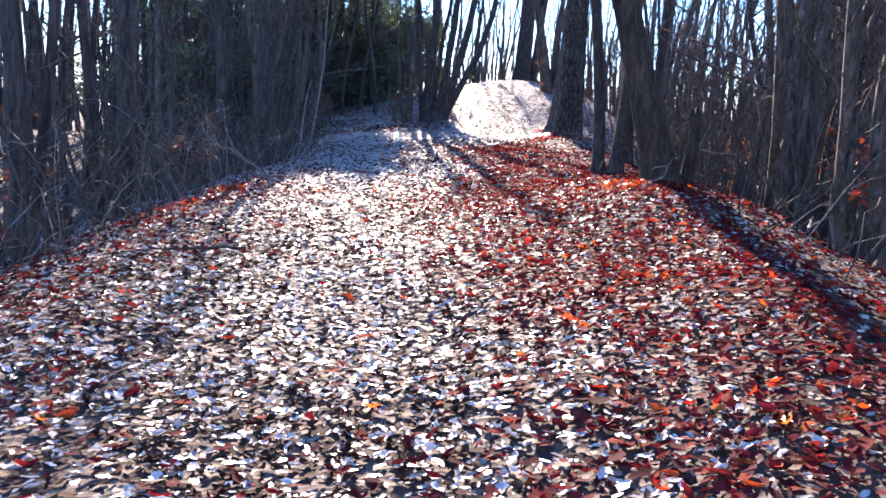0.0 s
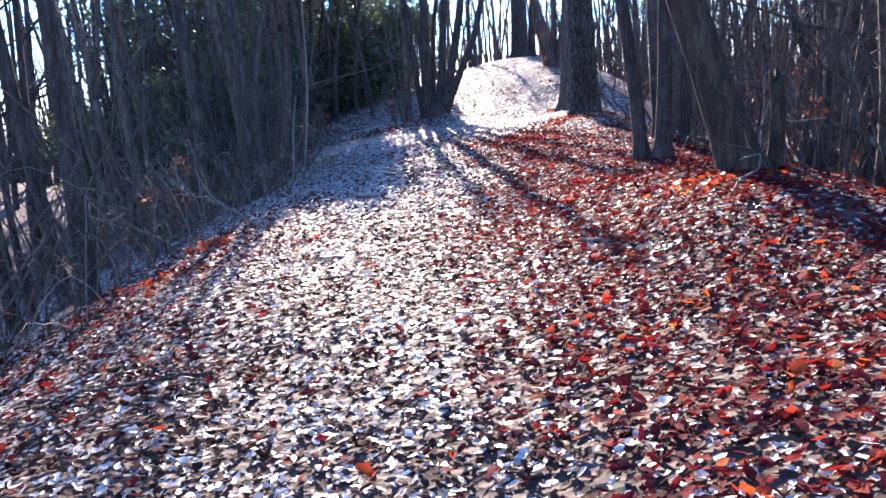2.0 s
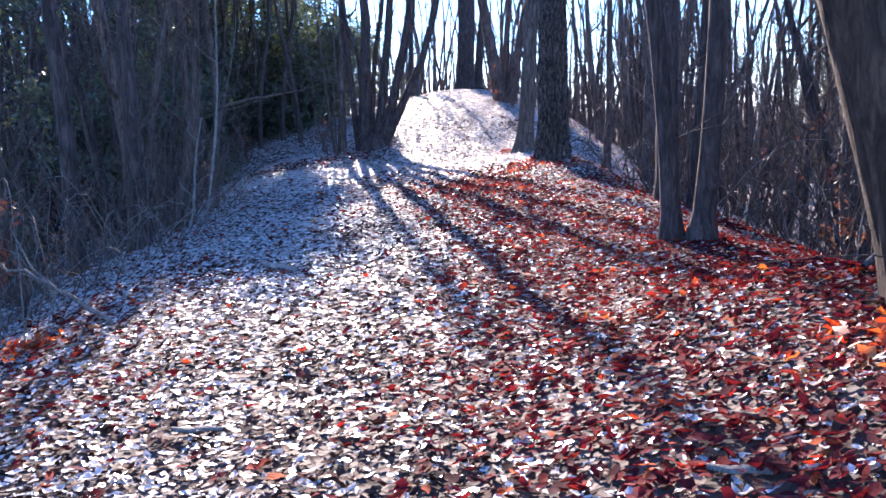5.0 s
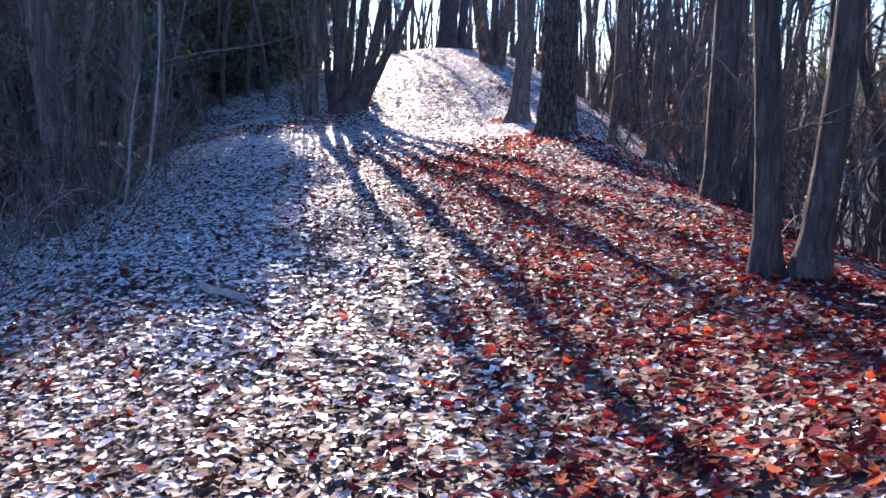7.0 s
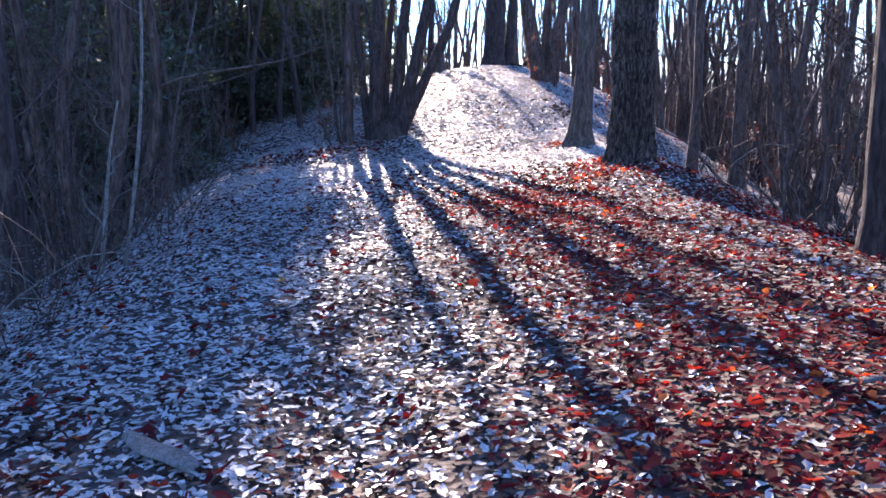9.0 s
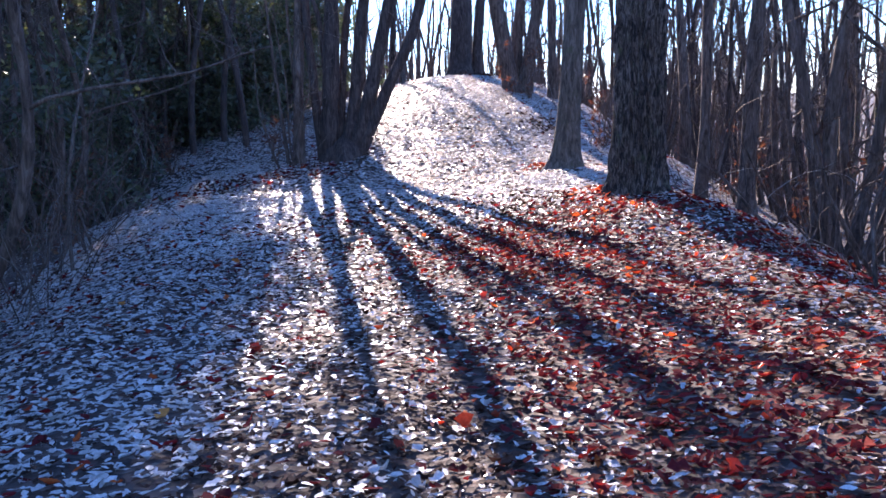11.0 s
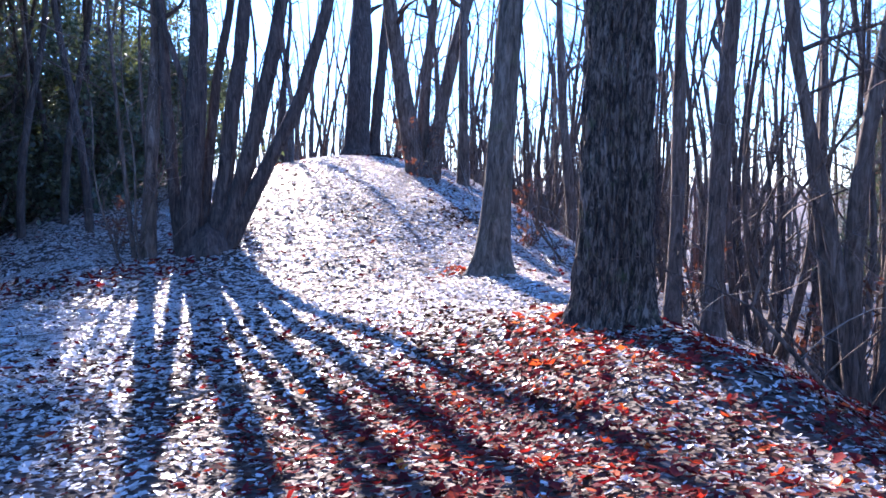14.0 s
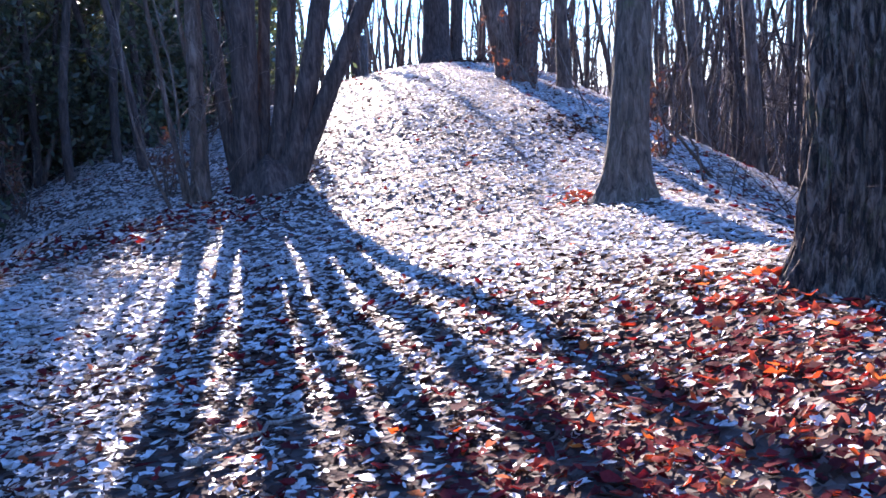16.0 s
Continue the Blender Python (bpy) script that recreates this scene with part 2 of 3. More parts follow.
def twigs_on(geo, rng, line, radii, count, length, lo=0.3, sides=3, up=0.5, droop=0.0, forks=2):
    """Thin side twigs along a line, each with a few forks."""
    for _ in range(count):
        s = rng.uniform(lo, 1.0)
        i = min(int(s * (len(line) - 1)), len(line) - 2)
        p = line[i] + (line[i + 1] - line[i]) * rng.uniform(0, 1)
        d = rng.normal(0, 1, 3)
        d[2] = abs(d[2]) * 0.6 + up
        d /= np.linalg.norm(d)
        ln = length * rng.uniform(0.5, 1.3)
        tip = p + d * ln + np.array([0, 0, -droop * ln])
        tw = bend(rng, p, tip, 5, 0.07 * ln)
        r0 = min(radii[i] * 0.5, 0.006 + 0.008 * ln)
        geo.tube(tw, np.linspace(r0, 0.002, 5), sides)
        for _ in range(forks):
            k = rng.integers(1, 4)
            d2 = d + rng.normal(0, 0.6, 3)
            l2 = ln * rng.uniform(0.3, 0.65)
            geo.tube(bend(rng, tw[k], tw[k] + d2 / np.linalg.norm(d2) * l2, 4, 0.06 * l2), np.linspace(r0 * 0.55, 0.0015, 4), sides)


def limbs_on(limb_geo, twig_geo, rng, line, radii, count, reach, lo=0.35, twig_count=6):
    for k in range(count):
        s = lo + (0.98 - lo) * (k + rng.uniform(0, 1)) / count
        i = min(int(s * (len(line) - 1)), len(line) - 2)
        d = rng.normal(0, 1, 3)
        d[2] = abs(d[2]) * 0.5 + 0.55
        d /= np.linalg.norm(d)
        ln = reach * rng.uniform(0.6, 1.2) * (1.15 - 0.5 * s)
        lb = bend(rng, line[i], line[i] + d * ln, 8, 0.09 * ln)
        r = np.linspace(radii[i] * rng.uniform(0.35, 0.55), 0.006, 8)
        limb_geo.append(Geo())
        limb_geo[-1].tube(lb, r, 5)
        twigs_on(twig_geo, rng, lb, r, twig_count, 0.35 * ln + 0.2, 0.25)


def bark_trunk(line, radii, rng, sides, flare, ridges, depth):
    """A trunk with root flare and vertical ridges of bark as real relief."""
    geo = Geo()
    k = len(line)
    ang = np.arange(sides) * 2 * np.pi / sides
    z = np.asarray(line)[:, 2]
    rel = np.zeros((k, sides))
    ph, roots = rng.uniform(0, 6.28, 8), rng.uniform(0, 6.28, 3)
    for i in range(k):
        wob = 1.3 * np.sin(1.7 * z[i] + ph[0]) + 0.7 * np.sin(4.1 * z[i] + ph[1])
        rel[i] = np.abs(np.sin(ridges / 2 * ang + wob + 0.9 * np.sin(3 * ang + 2.3 * z[i] + ph[2]))) ** 0.6 - 0.6
        rel[i] += 0.45 * np.sin(ridges * 1.7 * ang + 5 * np.sin(2.9 * z[i] + ph[3]) + ph[4]) + 0.4 * np.sin(9 * z[i] + 4 * np.sin(5 * ang + ph[5]))
    root = np.cos(3 * ang + roots[0]) * 0.5 + np.cos(5 * ang + roots[1]) * 0.35
    for i in range(k):
        fl = flare * (0.75 * math.exp(-max(z[i], -0.15) / 0.2) + 0.25 * math.exp(-max(z[i], 0) / 0.8))
        rr = radii[i] * (1 + fl * (1 + 0.8 * root)) * (1 + 0.03 * np.cos(2 * ang + ph[6] + z[i])) + depth * rel[i]
        geo.v.append(np.stack([line[i][0] + rr * np.cos(ang), line[i][1] + rr * np.sin(ang), np.full(sides, line[i][2])], -1))
    geo.n = k * sides
    i = np.arange(k - 1)[:, None] * sides
    j = np.arange(sides)[None]
    geo.f = np.stack([i + j, i + (j + 1) % sides, i + sides + (j + 1) % sides, i + sides + j], -1).reshape(-1, 4).tolist()
    return geo


def tree_at(x, y, label, group="trees along the path", name="tree", category="tree"):
    t = new(name)
    t.location = (x, y, ground_z(x, y))
    return tagged(t, label, category, group)


def big_tree(x, y, tip, r0, r1, label, mat, seed, limbs=6, flare=0.35, sides=72, depth=0.012, ridges=22, rows=90, sink=0.4, limb_lo=0.45, reach=2.6):
    """A thick single trunk; tip is its top relative to the base."""
    rng = np.random.default_rng(seed)
    t = tree_at(x, y, label)
    line = bend(rng, (0, 0, -sink), tip, rows, 0.05)
    radii = r0 + (r1 - r0) * np.linspace(0, 1, rows) ** 0.8
    part("trunk", bark_trunk(line, radii, rng, sides, flare, ridges, depth), mat, t)
    lg, tg = [], Geo()
    limbs_on(lg, tg, rng, line, radii, limbs, reach, limb_lo, 7)
    for g in lg:
        part("limb", g, mat, t)
    tagged(part("twig_crown", tg, TWIG, t), kind="stuff")
    return t


def stem_tree(x, y, stems, label, mat, seed, name="tree", limbs=4, twigs=6, reach=1.8, wiggle=0.10, sides=14, limb_lo=0.35, group="trees along the path", place=True, flare=0.5, low_twigs=8):
    """A tree of one or more stems from one stool. stems: (base dx, base dy, tip dx, tip dy, tip height, base radius)."""
    rng = np.random.default_rng(seed)
    t = tree_at(x, y, label, group, name) if place else tagged(new(name), label, "tree", group)
    lg, tg = [], Geo()
    for bx, by, tx, ty, tz, r in stems:
        zb = ground_z(x + bx, y + by) - ground_z(x, y) if place else 0
        line = bend(rng, (bx, by, zb - 0.2), (tx, ty, tz), 22, wiggle)
        s = np.linspace(0, 1, 22)
        radii = r * (1 - 0.72 * s) * (1 + flare * np.exp(-s * tz / 0.22))
        radii *= 1 + 0.06 * np.sin(s * 31 + rng.uniform(0, 6)) + 0.04 * rng.normal(0, 1, 22)
        g = Geo()
        g.tube(line, radii, sides)
        part("stem", g, mat, t)
        limbs_on(lg, tg, rng, line, radii, limbs, reach, limb_lo, twigs)
        twigs_on(tg, rng, line, radii, low_twigs, 0.7, 0.05)
    for g in lg:
        part("limb", g, mat, t)
    tagged(part("twig_crown", tg, TWIG, t), kind="stuff")
    return t


# the many-stemmed tree at the foot of the hump
def coppice(x, y, stems, label, mat, seed):
    """Curved stems that rise out of one swollen stool. stems: (radius, back offset, [(sideways, height), ...])."""
    rng = np.random.default_rng(seed)
    t = tree_at(x, y, label)
    g = Geo()
    ang = np.arange(64) * 2 * np.pi / 64
    levels = np.linspace(-0.3, 0.42, 24)
    for z in levels:
        r = np.interp(z, [-0.3, 0.0, 0.1, 0.2, 0.32, 0.40, 0.42], [1.18, 1.06, 0.97, 0.90, 0.74, 0.4, 0.02])
        lobes = 1 + 0.09 * np.cos(5 * ang + 1.1) + 0.06 * np.cos(8 * ang + 2.5 * z) + 0.02 * np.sin(23 * ang + 3 * z)
        rim = (0.06 * np.sin(3 * ang) + 0.05 * np.cos(4 * ang + 1)) * max(z, 0)
        g.v.append(np.stack([0.43 * r * lobes * np.cos(ang) + 0.05 * z, 0.36 * r * lobes * np.sin(ang), z + rim], -1))
    g.n = len(levels) * 64
    i, j = np.arange(len(levels) - 1)[:, None] * 64, np.arange(64)[None]
    g.f = np.stack([i + j, i + (j + 1) % 64, i + 64 + (j + 1) % 64, i + 64 + j], -1).reshape(-1, 4).tolist()
    part("stool", g, mat, t, "swollen dark base from which the stems rise")
    lg, tg = [], Geo()
    for r, back, line in stems:
        line = np.array(line)
        zs = np.linspace(line[0, 1], line[-1, 1], 60)
        xs = np.interp(zs, line[:, 1], line[:, 0])
        for _ in range(4):
            xs[1:-1] = 0.25 * xs[:-2] + 0.5 * xs[1:-1] + 0.25 * xs[2:]
        up = (zs - zs[0]) / (zs[-1] - zs[0])
        knots = rng.uniform(0, 6.28, 3)
        pts = np.stack([xs + 0.03 * np.sin(4 * zs + knots[0]) * up, back * (0.4 + 3.0 * up) + 0.05 * np.sin(1.7 * zs + knots[1]) * up, zs], -1)
        radii = r * (1 - 0.62 * up) * (1 + 0.18 * np.exp(-(zs - zs[0]) / 0.4)) * (1 + 0.04 * np.sin(7 * zs + knots[2]) + 0.02 * rng.normal(0, 1, 60))
        g = Geo()
        g.tube(pts, radii, 22)
        part("stem", g, mat, t)
        limbs_on(lg, tg, rng, pts, radii, 7, 2.0, 0.40, 8)
        twigs_on(tg, rng, pts, radii, 6, 0.7, 0.2)
    for g in lg:
        part("limb", g, mat, t)
    tagged(part("twig_crown", tg, TWIG, t), kind="stuff")
    return t


coppice(-0.97, 29.35, [
    (0.170, -0.08, [(-0.24, 0.0), (-0.24, 0.55), (-0.12, 2.2), (-0.07, 3.3), (-0.25, 9.5)]),
    (0.135, 0.05, [(0.06, 0.1), (0.22, 0.75), (0.42, 2.35), (0.57, 3.5), (1.1, 9.0)]),
    (0.142, -0.06, [(0.17, 0.1), (0.36, 0.47), (0.85, 2.34), (1.10, 3.56), (1.95, 8.8)]),
    (0.122, -0.10, [(0.28, 0.05), (0.57, 0.63), (1.05, 1.63), (1.41, 2.33), (1.76, 3.55), (2.7, 8.5)]),
    (0.085, 0.16, [(-0.08, 0.1), (0.12, 2.36), (0.34, 3.57), (1.0, 9.2)]),
    (0.095, 0.10, [(-0.38, 0.0), (-0.48, 0.99), (-0.57, 2.37), (-0.85, 8.5)]),
    (0.055, -0.04, [(-0.30, 0.2), (-0.26, 1.6), (-0.34, 2.6), (-0.55, 3.3), (-1.2, 7.5)])],
    "many-stemmed bare coppiced tree with dark smooth stems", BARK_DARK, 11)
stem_tree(-1.83, 29.3, [(0, 0, 0.25, 0.3, 8.5, 0.115), (-0.16, 0.05, -0.7, 0.2, 7.5, 0.038), (0.1, 0.15, 0.2, 0.5, 8, 0.034), (-0.05, -0.12, -0.2, -0.3, 3.5, 0.022), (0.06, -0.1, 0.5, -0.3, 2.6, 0.018), (-0.3, -0.05, -0.9, -0.2, 3.0, 0.02)],
          "clump of one stout and several thin stems beside a coppiced tree", BARK, 12, limbs=3, reach=1.2, wiggle=0.12, low_twigs=14)
# the pair of thick trunks at the edge of the path
big_tree(2.74, 22.62, (0.1, 0.05, 13.0), 0.29, 0.14, "thick bare tree trunk with deeply furrowed grey bark", BARK_OLD, 5, flare=0.42, sides=190, rows=300, depth=0.034, ridges=22)
big_tree(2.74, 26.72, (0.8, 0.3, 12.0), 0.20, 0.09, "straight tree trunk with greyish lichened bark", BARK_MOSS, 6, flare=0.62, sides=90, rows=130, depth=0.007, ridges=34)
# on the hump
stem_tree(2.8, 43.2, [(-0.1, 0, 0.2, 0.4, 12, 0.42), (0.45, 0.2, 1.3, 0.6, 11, 0.2)], "dark trunk on the crest of the leafy hump", BARK_DARK, 21, limbs=7)
stem_tree(3.5, 35.5, [(-0.17, 0, -1.5, 0.2, 10.5, 0.22), (0.12, 0.1, 2.4, 0.5, 10.5, 0.18), (0.0, 0.35, 0.8, 1.0, 10.0, 0.13)], "forked tree on the side of the leafy hump", BARK, 22, limbs=6)
stem_tree(0.5, 44.4, [(0, 0, 0.1, 0.3, 6.5, 0.13)], "straight trunk behind the crest of the hump", BARK_DARK, 23, limbs=6)
# beside the first stretch of the path
big_tree(2.28, 9.42, (-3.0, 0.7, 11.0), 0.165, 0.08, "leaning tree trunk with rough dark brown bark", BARK_BROWN, 31, flare=0.45, sides=64, rows=110, depth=0.006, ridges=24)
stem_tree(2.17, 13.0, [(-0.10, 0.1, -1.45, 0.3, 10, 0.09), (0.09, -0.05, 0.65, 0.1, 10, 0.10)], "two-stemmed tree beside the leafy path", BARK_DARK, 32, flare=0.9)
stem_tree(3.1, 16.4, [(-0.05, 0, -0.25, 0.2, 11, 0.15), (0.32, 0.1, 0.7, 0.6, 10, 0.09)], "straight dark tree beside the leafy path", BARK_DARK, 33)
# left-hand edge
stem_tree(-4.05, 18.0, [(0, 0, 0.1, 0.3, 10, 0.115), (-0.75, -0.6, -1.2, -0.3, 10, 0.12)], "dark straight trunks at the edge of the thicket", BARK_DARK, 41)
stem_tree(-3.55, 18.4, [(0, 0, 0.35, 0.05, 1.7, 0.028), (0.24, 0.03, 1.3, 0.3, 6, 0.02)], "thin pale crooked sapling at the edge of the thicket", TWIG_PALE, 42, limbs=3, reach=0.7, flare=0.2, wiggle=0.10)
stem_tree(-3.9, 22.6, [(0, 0, 0.5, 0.3, 5, 0.022)], "thin grey sapling at the edge of the thicket", TWIG, 43, limbs=4, reach=0.8, flare=0.2, wiggle=0.2)
stem_tree(-4.3, 11.0, [(0, 0, -0.4, 0.2, 9, 0.12), (-0.5, 0.6, -1.3, 0.6, 9, 0.08)], "dark trunk in the thicket beside the path", BARK_DARK, 44)
stem_tree(-3.7, 7.3, [(0, 0, -0.3, 0.2, 8, 0.11), (-0.2, 0.3, 0.5, 0.8, 8, 0.06)], "rough dark trunk at the edge of the path", BARK_DARK, 45)
for k, (x, y, dx, h, r) in enumerate([(6.0, 32.4, -0.5, 9, 0.11), (6.9, 32.4, -0.3, 9, 0.13), (4.3, 35.1, 0.2, 10, 0.13), (4.25, 24.6, 0.4, 9, 0.09), (5.7, 26.3, 0.5, 10, 0.15)]):
    stem_tree(x, y, [(0, 0, dx, 0.3, h, r)], "slender bare tree on the shaded slope", BARK, 60 + k)
stem_tree(5.4, 23.0, [(0, 0, -1.6, 0, 8, 0.08), (0.1, 0.1, 0.3, 0.2, 9, 0.10), (0.2, 0, 1.6, 0.3, 8, 0.08), (-0.1, 0.2, -0.5, 1.0, 8, 0.07), (0.25, -0.2, 2.6, -0.8, 7, 0.06)], "clump of slender bare stems on the slope", BARK, 71, wiggle=0.16)

# woodland on both sides: a few shapes, repeated
rng = np.random.default_rng(3)
KINDS = []
for k in range(7):
    n = [1, 2, 4, 1, 6, 3, 5][k]
    stems = []
    for s in range(n):
        a = rng.uniform(0, 6.28)
        o = 0.05 + 0.22 * (n > 1)
        sp = rng.uniform(0.3, 1.0) * (0.5 + 0.35 * n * (n > 1))
        stems.append((o * math.cos(a), o * math.sin(a), sp * math.cos(a), sp * math.sin(a), rng.uniform(7.5, 10.5), rng.uniform(0.045, 0.085) + 0.05 * (n == 1)))
    KINDS.append(stem_tree(0, 0, stems, "slender bare woodland tree with thin grey-brown stems", [BARK, BARK_DARK][k % 2], 100 + k, limbs=max(4, 10 - 2 * n), twigs=6, reach=2.0, wiggle=0.34, sides=8, group="woodland trees", place=False, limb_lo=0.12, low_twigs=10))
spots, tries = [], 0
used = set()
while len(spots) < 210 and tries < 20000:
    tries += 1
    right = rng.uniform() < 0.47
    y = rng.uniform(3, 62)
    if right:
        x = float(right_edge(min(y, 43))) + 0.9 + 1.4 * (y > 19) + rng.exponential(4.5)
        if y > 19 and rng.uniform() < 0.5:
            continue
    else:
        x = float(left_edge(min(y, 32))) - 1.6 - rng.exponential(4.0)
    if abs(x) > 22 or 0 < x < 8.0 and 21 < y < 42 or -1.5 < x - 0.05 * (y - 30) < 0.5 and y > 30 or any((x - a) ** 2 + (y - b) ** 2 < 0.8 ** 2 for a, b in spots):
        continue
    spots.append((x, y))
spots += [(-0.6, 52.0), (0.4, 49.0), (1.3, 56.0), (0.1, 60.0), (1.9, 51.0), (-1.6, 57.0), (4.6, 48.0), (5.8, 45.0), (3.6, 53.0), (0.9, 66.0), (7.0, 51.0)]
spots += [(float(rng.uniform(7.5, 21)), float(rng.uniform(17, 62))) for _ in range(45)]
spots += [(8.4, 22.2), (9.3, 24.6), (8.2, 26.4), (10.2, 27.4), (9.6, 22.8), (11.4, 25.2), (12.2, 28.2), (10.8, 30.2), (13.4, 26.6), (12.8, 23.4), (14.6, 28.8), (11.8, 32.2), (15.4, 25.4), (9.0, 20.6)]
for n, (x, y) in enumerate(spots):
    k = n % len(KINDS)
    m = pose(x, y, ground_z(x, y) - 0.03, rng.uniform(-4, 4), rng.uniform(-4, 4), rng.uniform(0, 360))
    if x < -0.34 * y - 1.0 and n % 4 or x < -3 and y < 17 and n % 2:
        continue
    if k in used:
        copy_thing(KINDS[k], m)
    else:
        KINDS[k].matrix_basis = m
        used.add(k)


# ---- evergreen trees that darken the left-hand wood ----
def quads_mesh(name, c, u, w, s, mat, slim=0.45):
    """Small pointed leaves as one mesh: centres c, two axes, sizes."""
    n = len(c)
    V = np.stack([c - u * s, c + w * s * slim, c + u * s, c - w * s * slim], 1).reshape(-1, 3)
    F = np.arange(n * 4).reshape(-1, 4)
    me = bpy.data.meshes.new(name)
    me.vertices.add(len(V))
    me.vertices.foreach_set("co", V.ravel())
    me.loops.add(F.size)
    me.loops.foreach_set("vertex_index", F.ravel().astype(np.int32))
    me.polygons.add(n)
    me.polygons.foreach_set("loop_start", (np.arange(n) * 4).astype(np.int32))
    me.materials.append(mat)
    me.update(calc_edges=True)
    return me


def leafy(rg, lines, count, spread, size, name, mat, slim=0.45):
    """Leaves in loose clumps round the lines of branches."""
    pts = np.concatenate(lines)
    hub = pts[rg.integers(0, len(pts), max(count // 14, 1))] + rg.normal(0, spread, (max(count // 14, 1), 3))
    c = hub[rg.integers(0, len(hub), count)] + rg.normal(0, spread * 0.45, (count, 3))
    u = rg.normal(0, 1, (count, 3))
    u /= np.linalg.norm(u, axis=1, keepdims=True)
    w = np.cross(u, rg.normal(0, 1, (count, 3)))
    w /= np.linalg.norm(w, axis=1, keepdims=True)
    return quads_mesh(name, c, u, w, rg.uniform(size * 0.6, size * 1.3, (count, 1)), mat, slim)


def evergreen(seed, h, leaves, label, low=1, bark=None, name="evergreen_tree", leaf=0.078, slim=0.45):
    rg = np.random.default_rng(seed)
    bark = bark or BARK_DARK
    t = tagged(new(name), label, "tree", "evergreen trees")
    line = bend(rg, (0, 0, -0.1), (rg.uniform(-0.6, 0.6), rg.uniform(-0.6, 0.6), h), 16, 0.15)
    r = np.linspace(0.085, 0.02, 16)
    g = Geo()
    g.tube(line, r, 9)
    part("trunk", g, bark, t)
    lines = []
    for k in range(16):
        i = int(low + (15 - low) * (k + 0.5) / 16)
        a = rg.uniform(0, 6.28)
        ln = (1.9 - 0.75 * i / 15) * rg.uniform(0.7, 1.2)
        lb = bend(rg, line[i], line[i] + np.array([math.cos(a) * ln, math.sin(a) * ln, rg.uniform(-0.1, 0.6)]), 6, 0.1)
        g = Geo()
        g.tube(lb, np.linspace(0.03, 0.006, 6), 4)
        part("limb", g, bark, t)
        lines.append(lb[1:])
    crown = new("crown", leafy(rg, lines, leaves, 0.28, leaf, "crown", GREEN, slim))
    crown.parent = t
    tagged(crown, "dark green glossy leaves", kind="stuff")
    return t


EVER = [evergreen(201, 10.8, 6000, "dark evergreen tree among bare trunks"), evergreen(202, 9.3, 5000, "dark evergreen tree among bare trunks"), evergreen(203, 11.6, 6500, "dark evergreen tree among bare trunks")]
# added trees: crowns mostly out of view, placed to shade the path's left side
HIGH = evergreen(204, 8.8, 4600, "tall tree with a high dark crown, added to shade the path", low=9)
for n, (x, y) in enumerate([(-4.6, 33.4), (-3.7, 35.4), (-3.3, 33.0), (-4.7, 36.2), (-5.6, 34.8), (-4.0, 34.2), (-6.5, 33.4), (-5.5, 32.2), (-4.5, 39.2)]):
    m = pose(x, y, ground_z(x, y) - 0.02, 0, 0, 67 * n)
    if n == 0:
        HIGH.matrix_basis = m
    else:
        copy_thing(HIGH, m)
rng = np.random.default_rng(17)
spots_e = [(-7.4, 30.5), (-6.9, 37.5), (-6.6, 27.0), (-7.0, 34.0), (-9.2, 49.5), (-12.9, 47.0), (-9.8, 42.0), (-8.2, 46.5), (-8.4, 23.0), (-9.5, 30.0), (-9.0, 38.0), (-12.5, 34.5), (-6.8, 54.5), (-10.5, 45.0), (-14.5, 41.0), (-3.9, 51.0), (-5.9, 53.0), (-4.6, 57.0), (-5.0, 41.6), (-6.0, 39.4), (-4.6, 45.6)]
for n, (x, y) in enumerate(spots_e):
    m = pose(x, y, ground_z(x, y) - 0.02, 0, 0, rng.uniform(0, 360))
    if n < 3:
        EVER[n].matrix_basis = m
    else:
        copy_thing(EVER[n % 3], m)


LOW = evergreen(205, 3.7, 6500, "dense dark evergreen bush beneath the bare trees")
for n, (x, y) in enumerate([(-2.9, 37.6), (-3.9, 36.2), (-4.9, 37.8), (-5.9, 35.4), (-4.3, 40.2), (-2.6, 41.2), (-6.7, 38.8), (-7.6, 32.4), (-6.6, 29.6), (-3.7, 44.0)]):
    m = pose(x, y, ground_z(x, y) - 0.02, 0, 0, 83 * n)
    if n == 0:
        LOW.matrix_basis = m
    else:
        copy_thing(LOW, m)


PINE = evergreen(206, 9.0, 11000, "pine with a reddish trunk on the far slope", low=5, bark=PINE_BARK, name="pine_tree", leaf=0.085, slim=0.07)
for n, (x, y) in enumerate([(12.6, 31.6), (13.9, 33.4), (13.2, 29.2), (15.6, 31.8), (15.0, 36.0), (17.2, 34.0)]):
    m = pose(x, y, ground_z(x, y) - 0.02, 0, 0, 71 * n)
    if n == 0:
        PINE.matrix_basis = m
    else:
        copy_thing(PINE, m)


# ---- undergrowth ----
def saplings(name, seed, n, where, hgt, label, mat=TWIG, twig_n=4, lean=0.24):
    rg = np.random.default_rng(seed)
    g = Geo()
    for _ in range(n):
        x, y = where(rg)
        h = rg.uniform(*hgt)
        tip = (x + rg.normal(0, lean) * h, y + rg.normal(0, lean) * h, ground_z(x, y) + h)
        ln = bend(rg, (x, y, ground_z(x, y) - 0.05), tip, 7, 0.12 * h)
        r = np.linspace(0.004 + 0.0045 * h, 0.002, 7)
        g.tube(ln, r, 4)
        twigs_on(g, rg, ln, r, twig_n, 0.22 * h, 0.15, forks=1)
    return tagged(new(name, g.mesh(name, mat)), label, "undergrowth", kind="stuff")


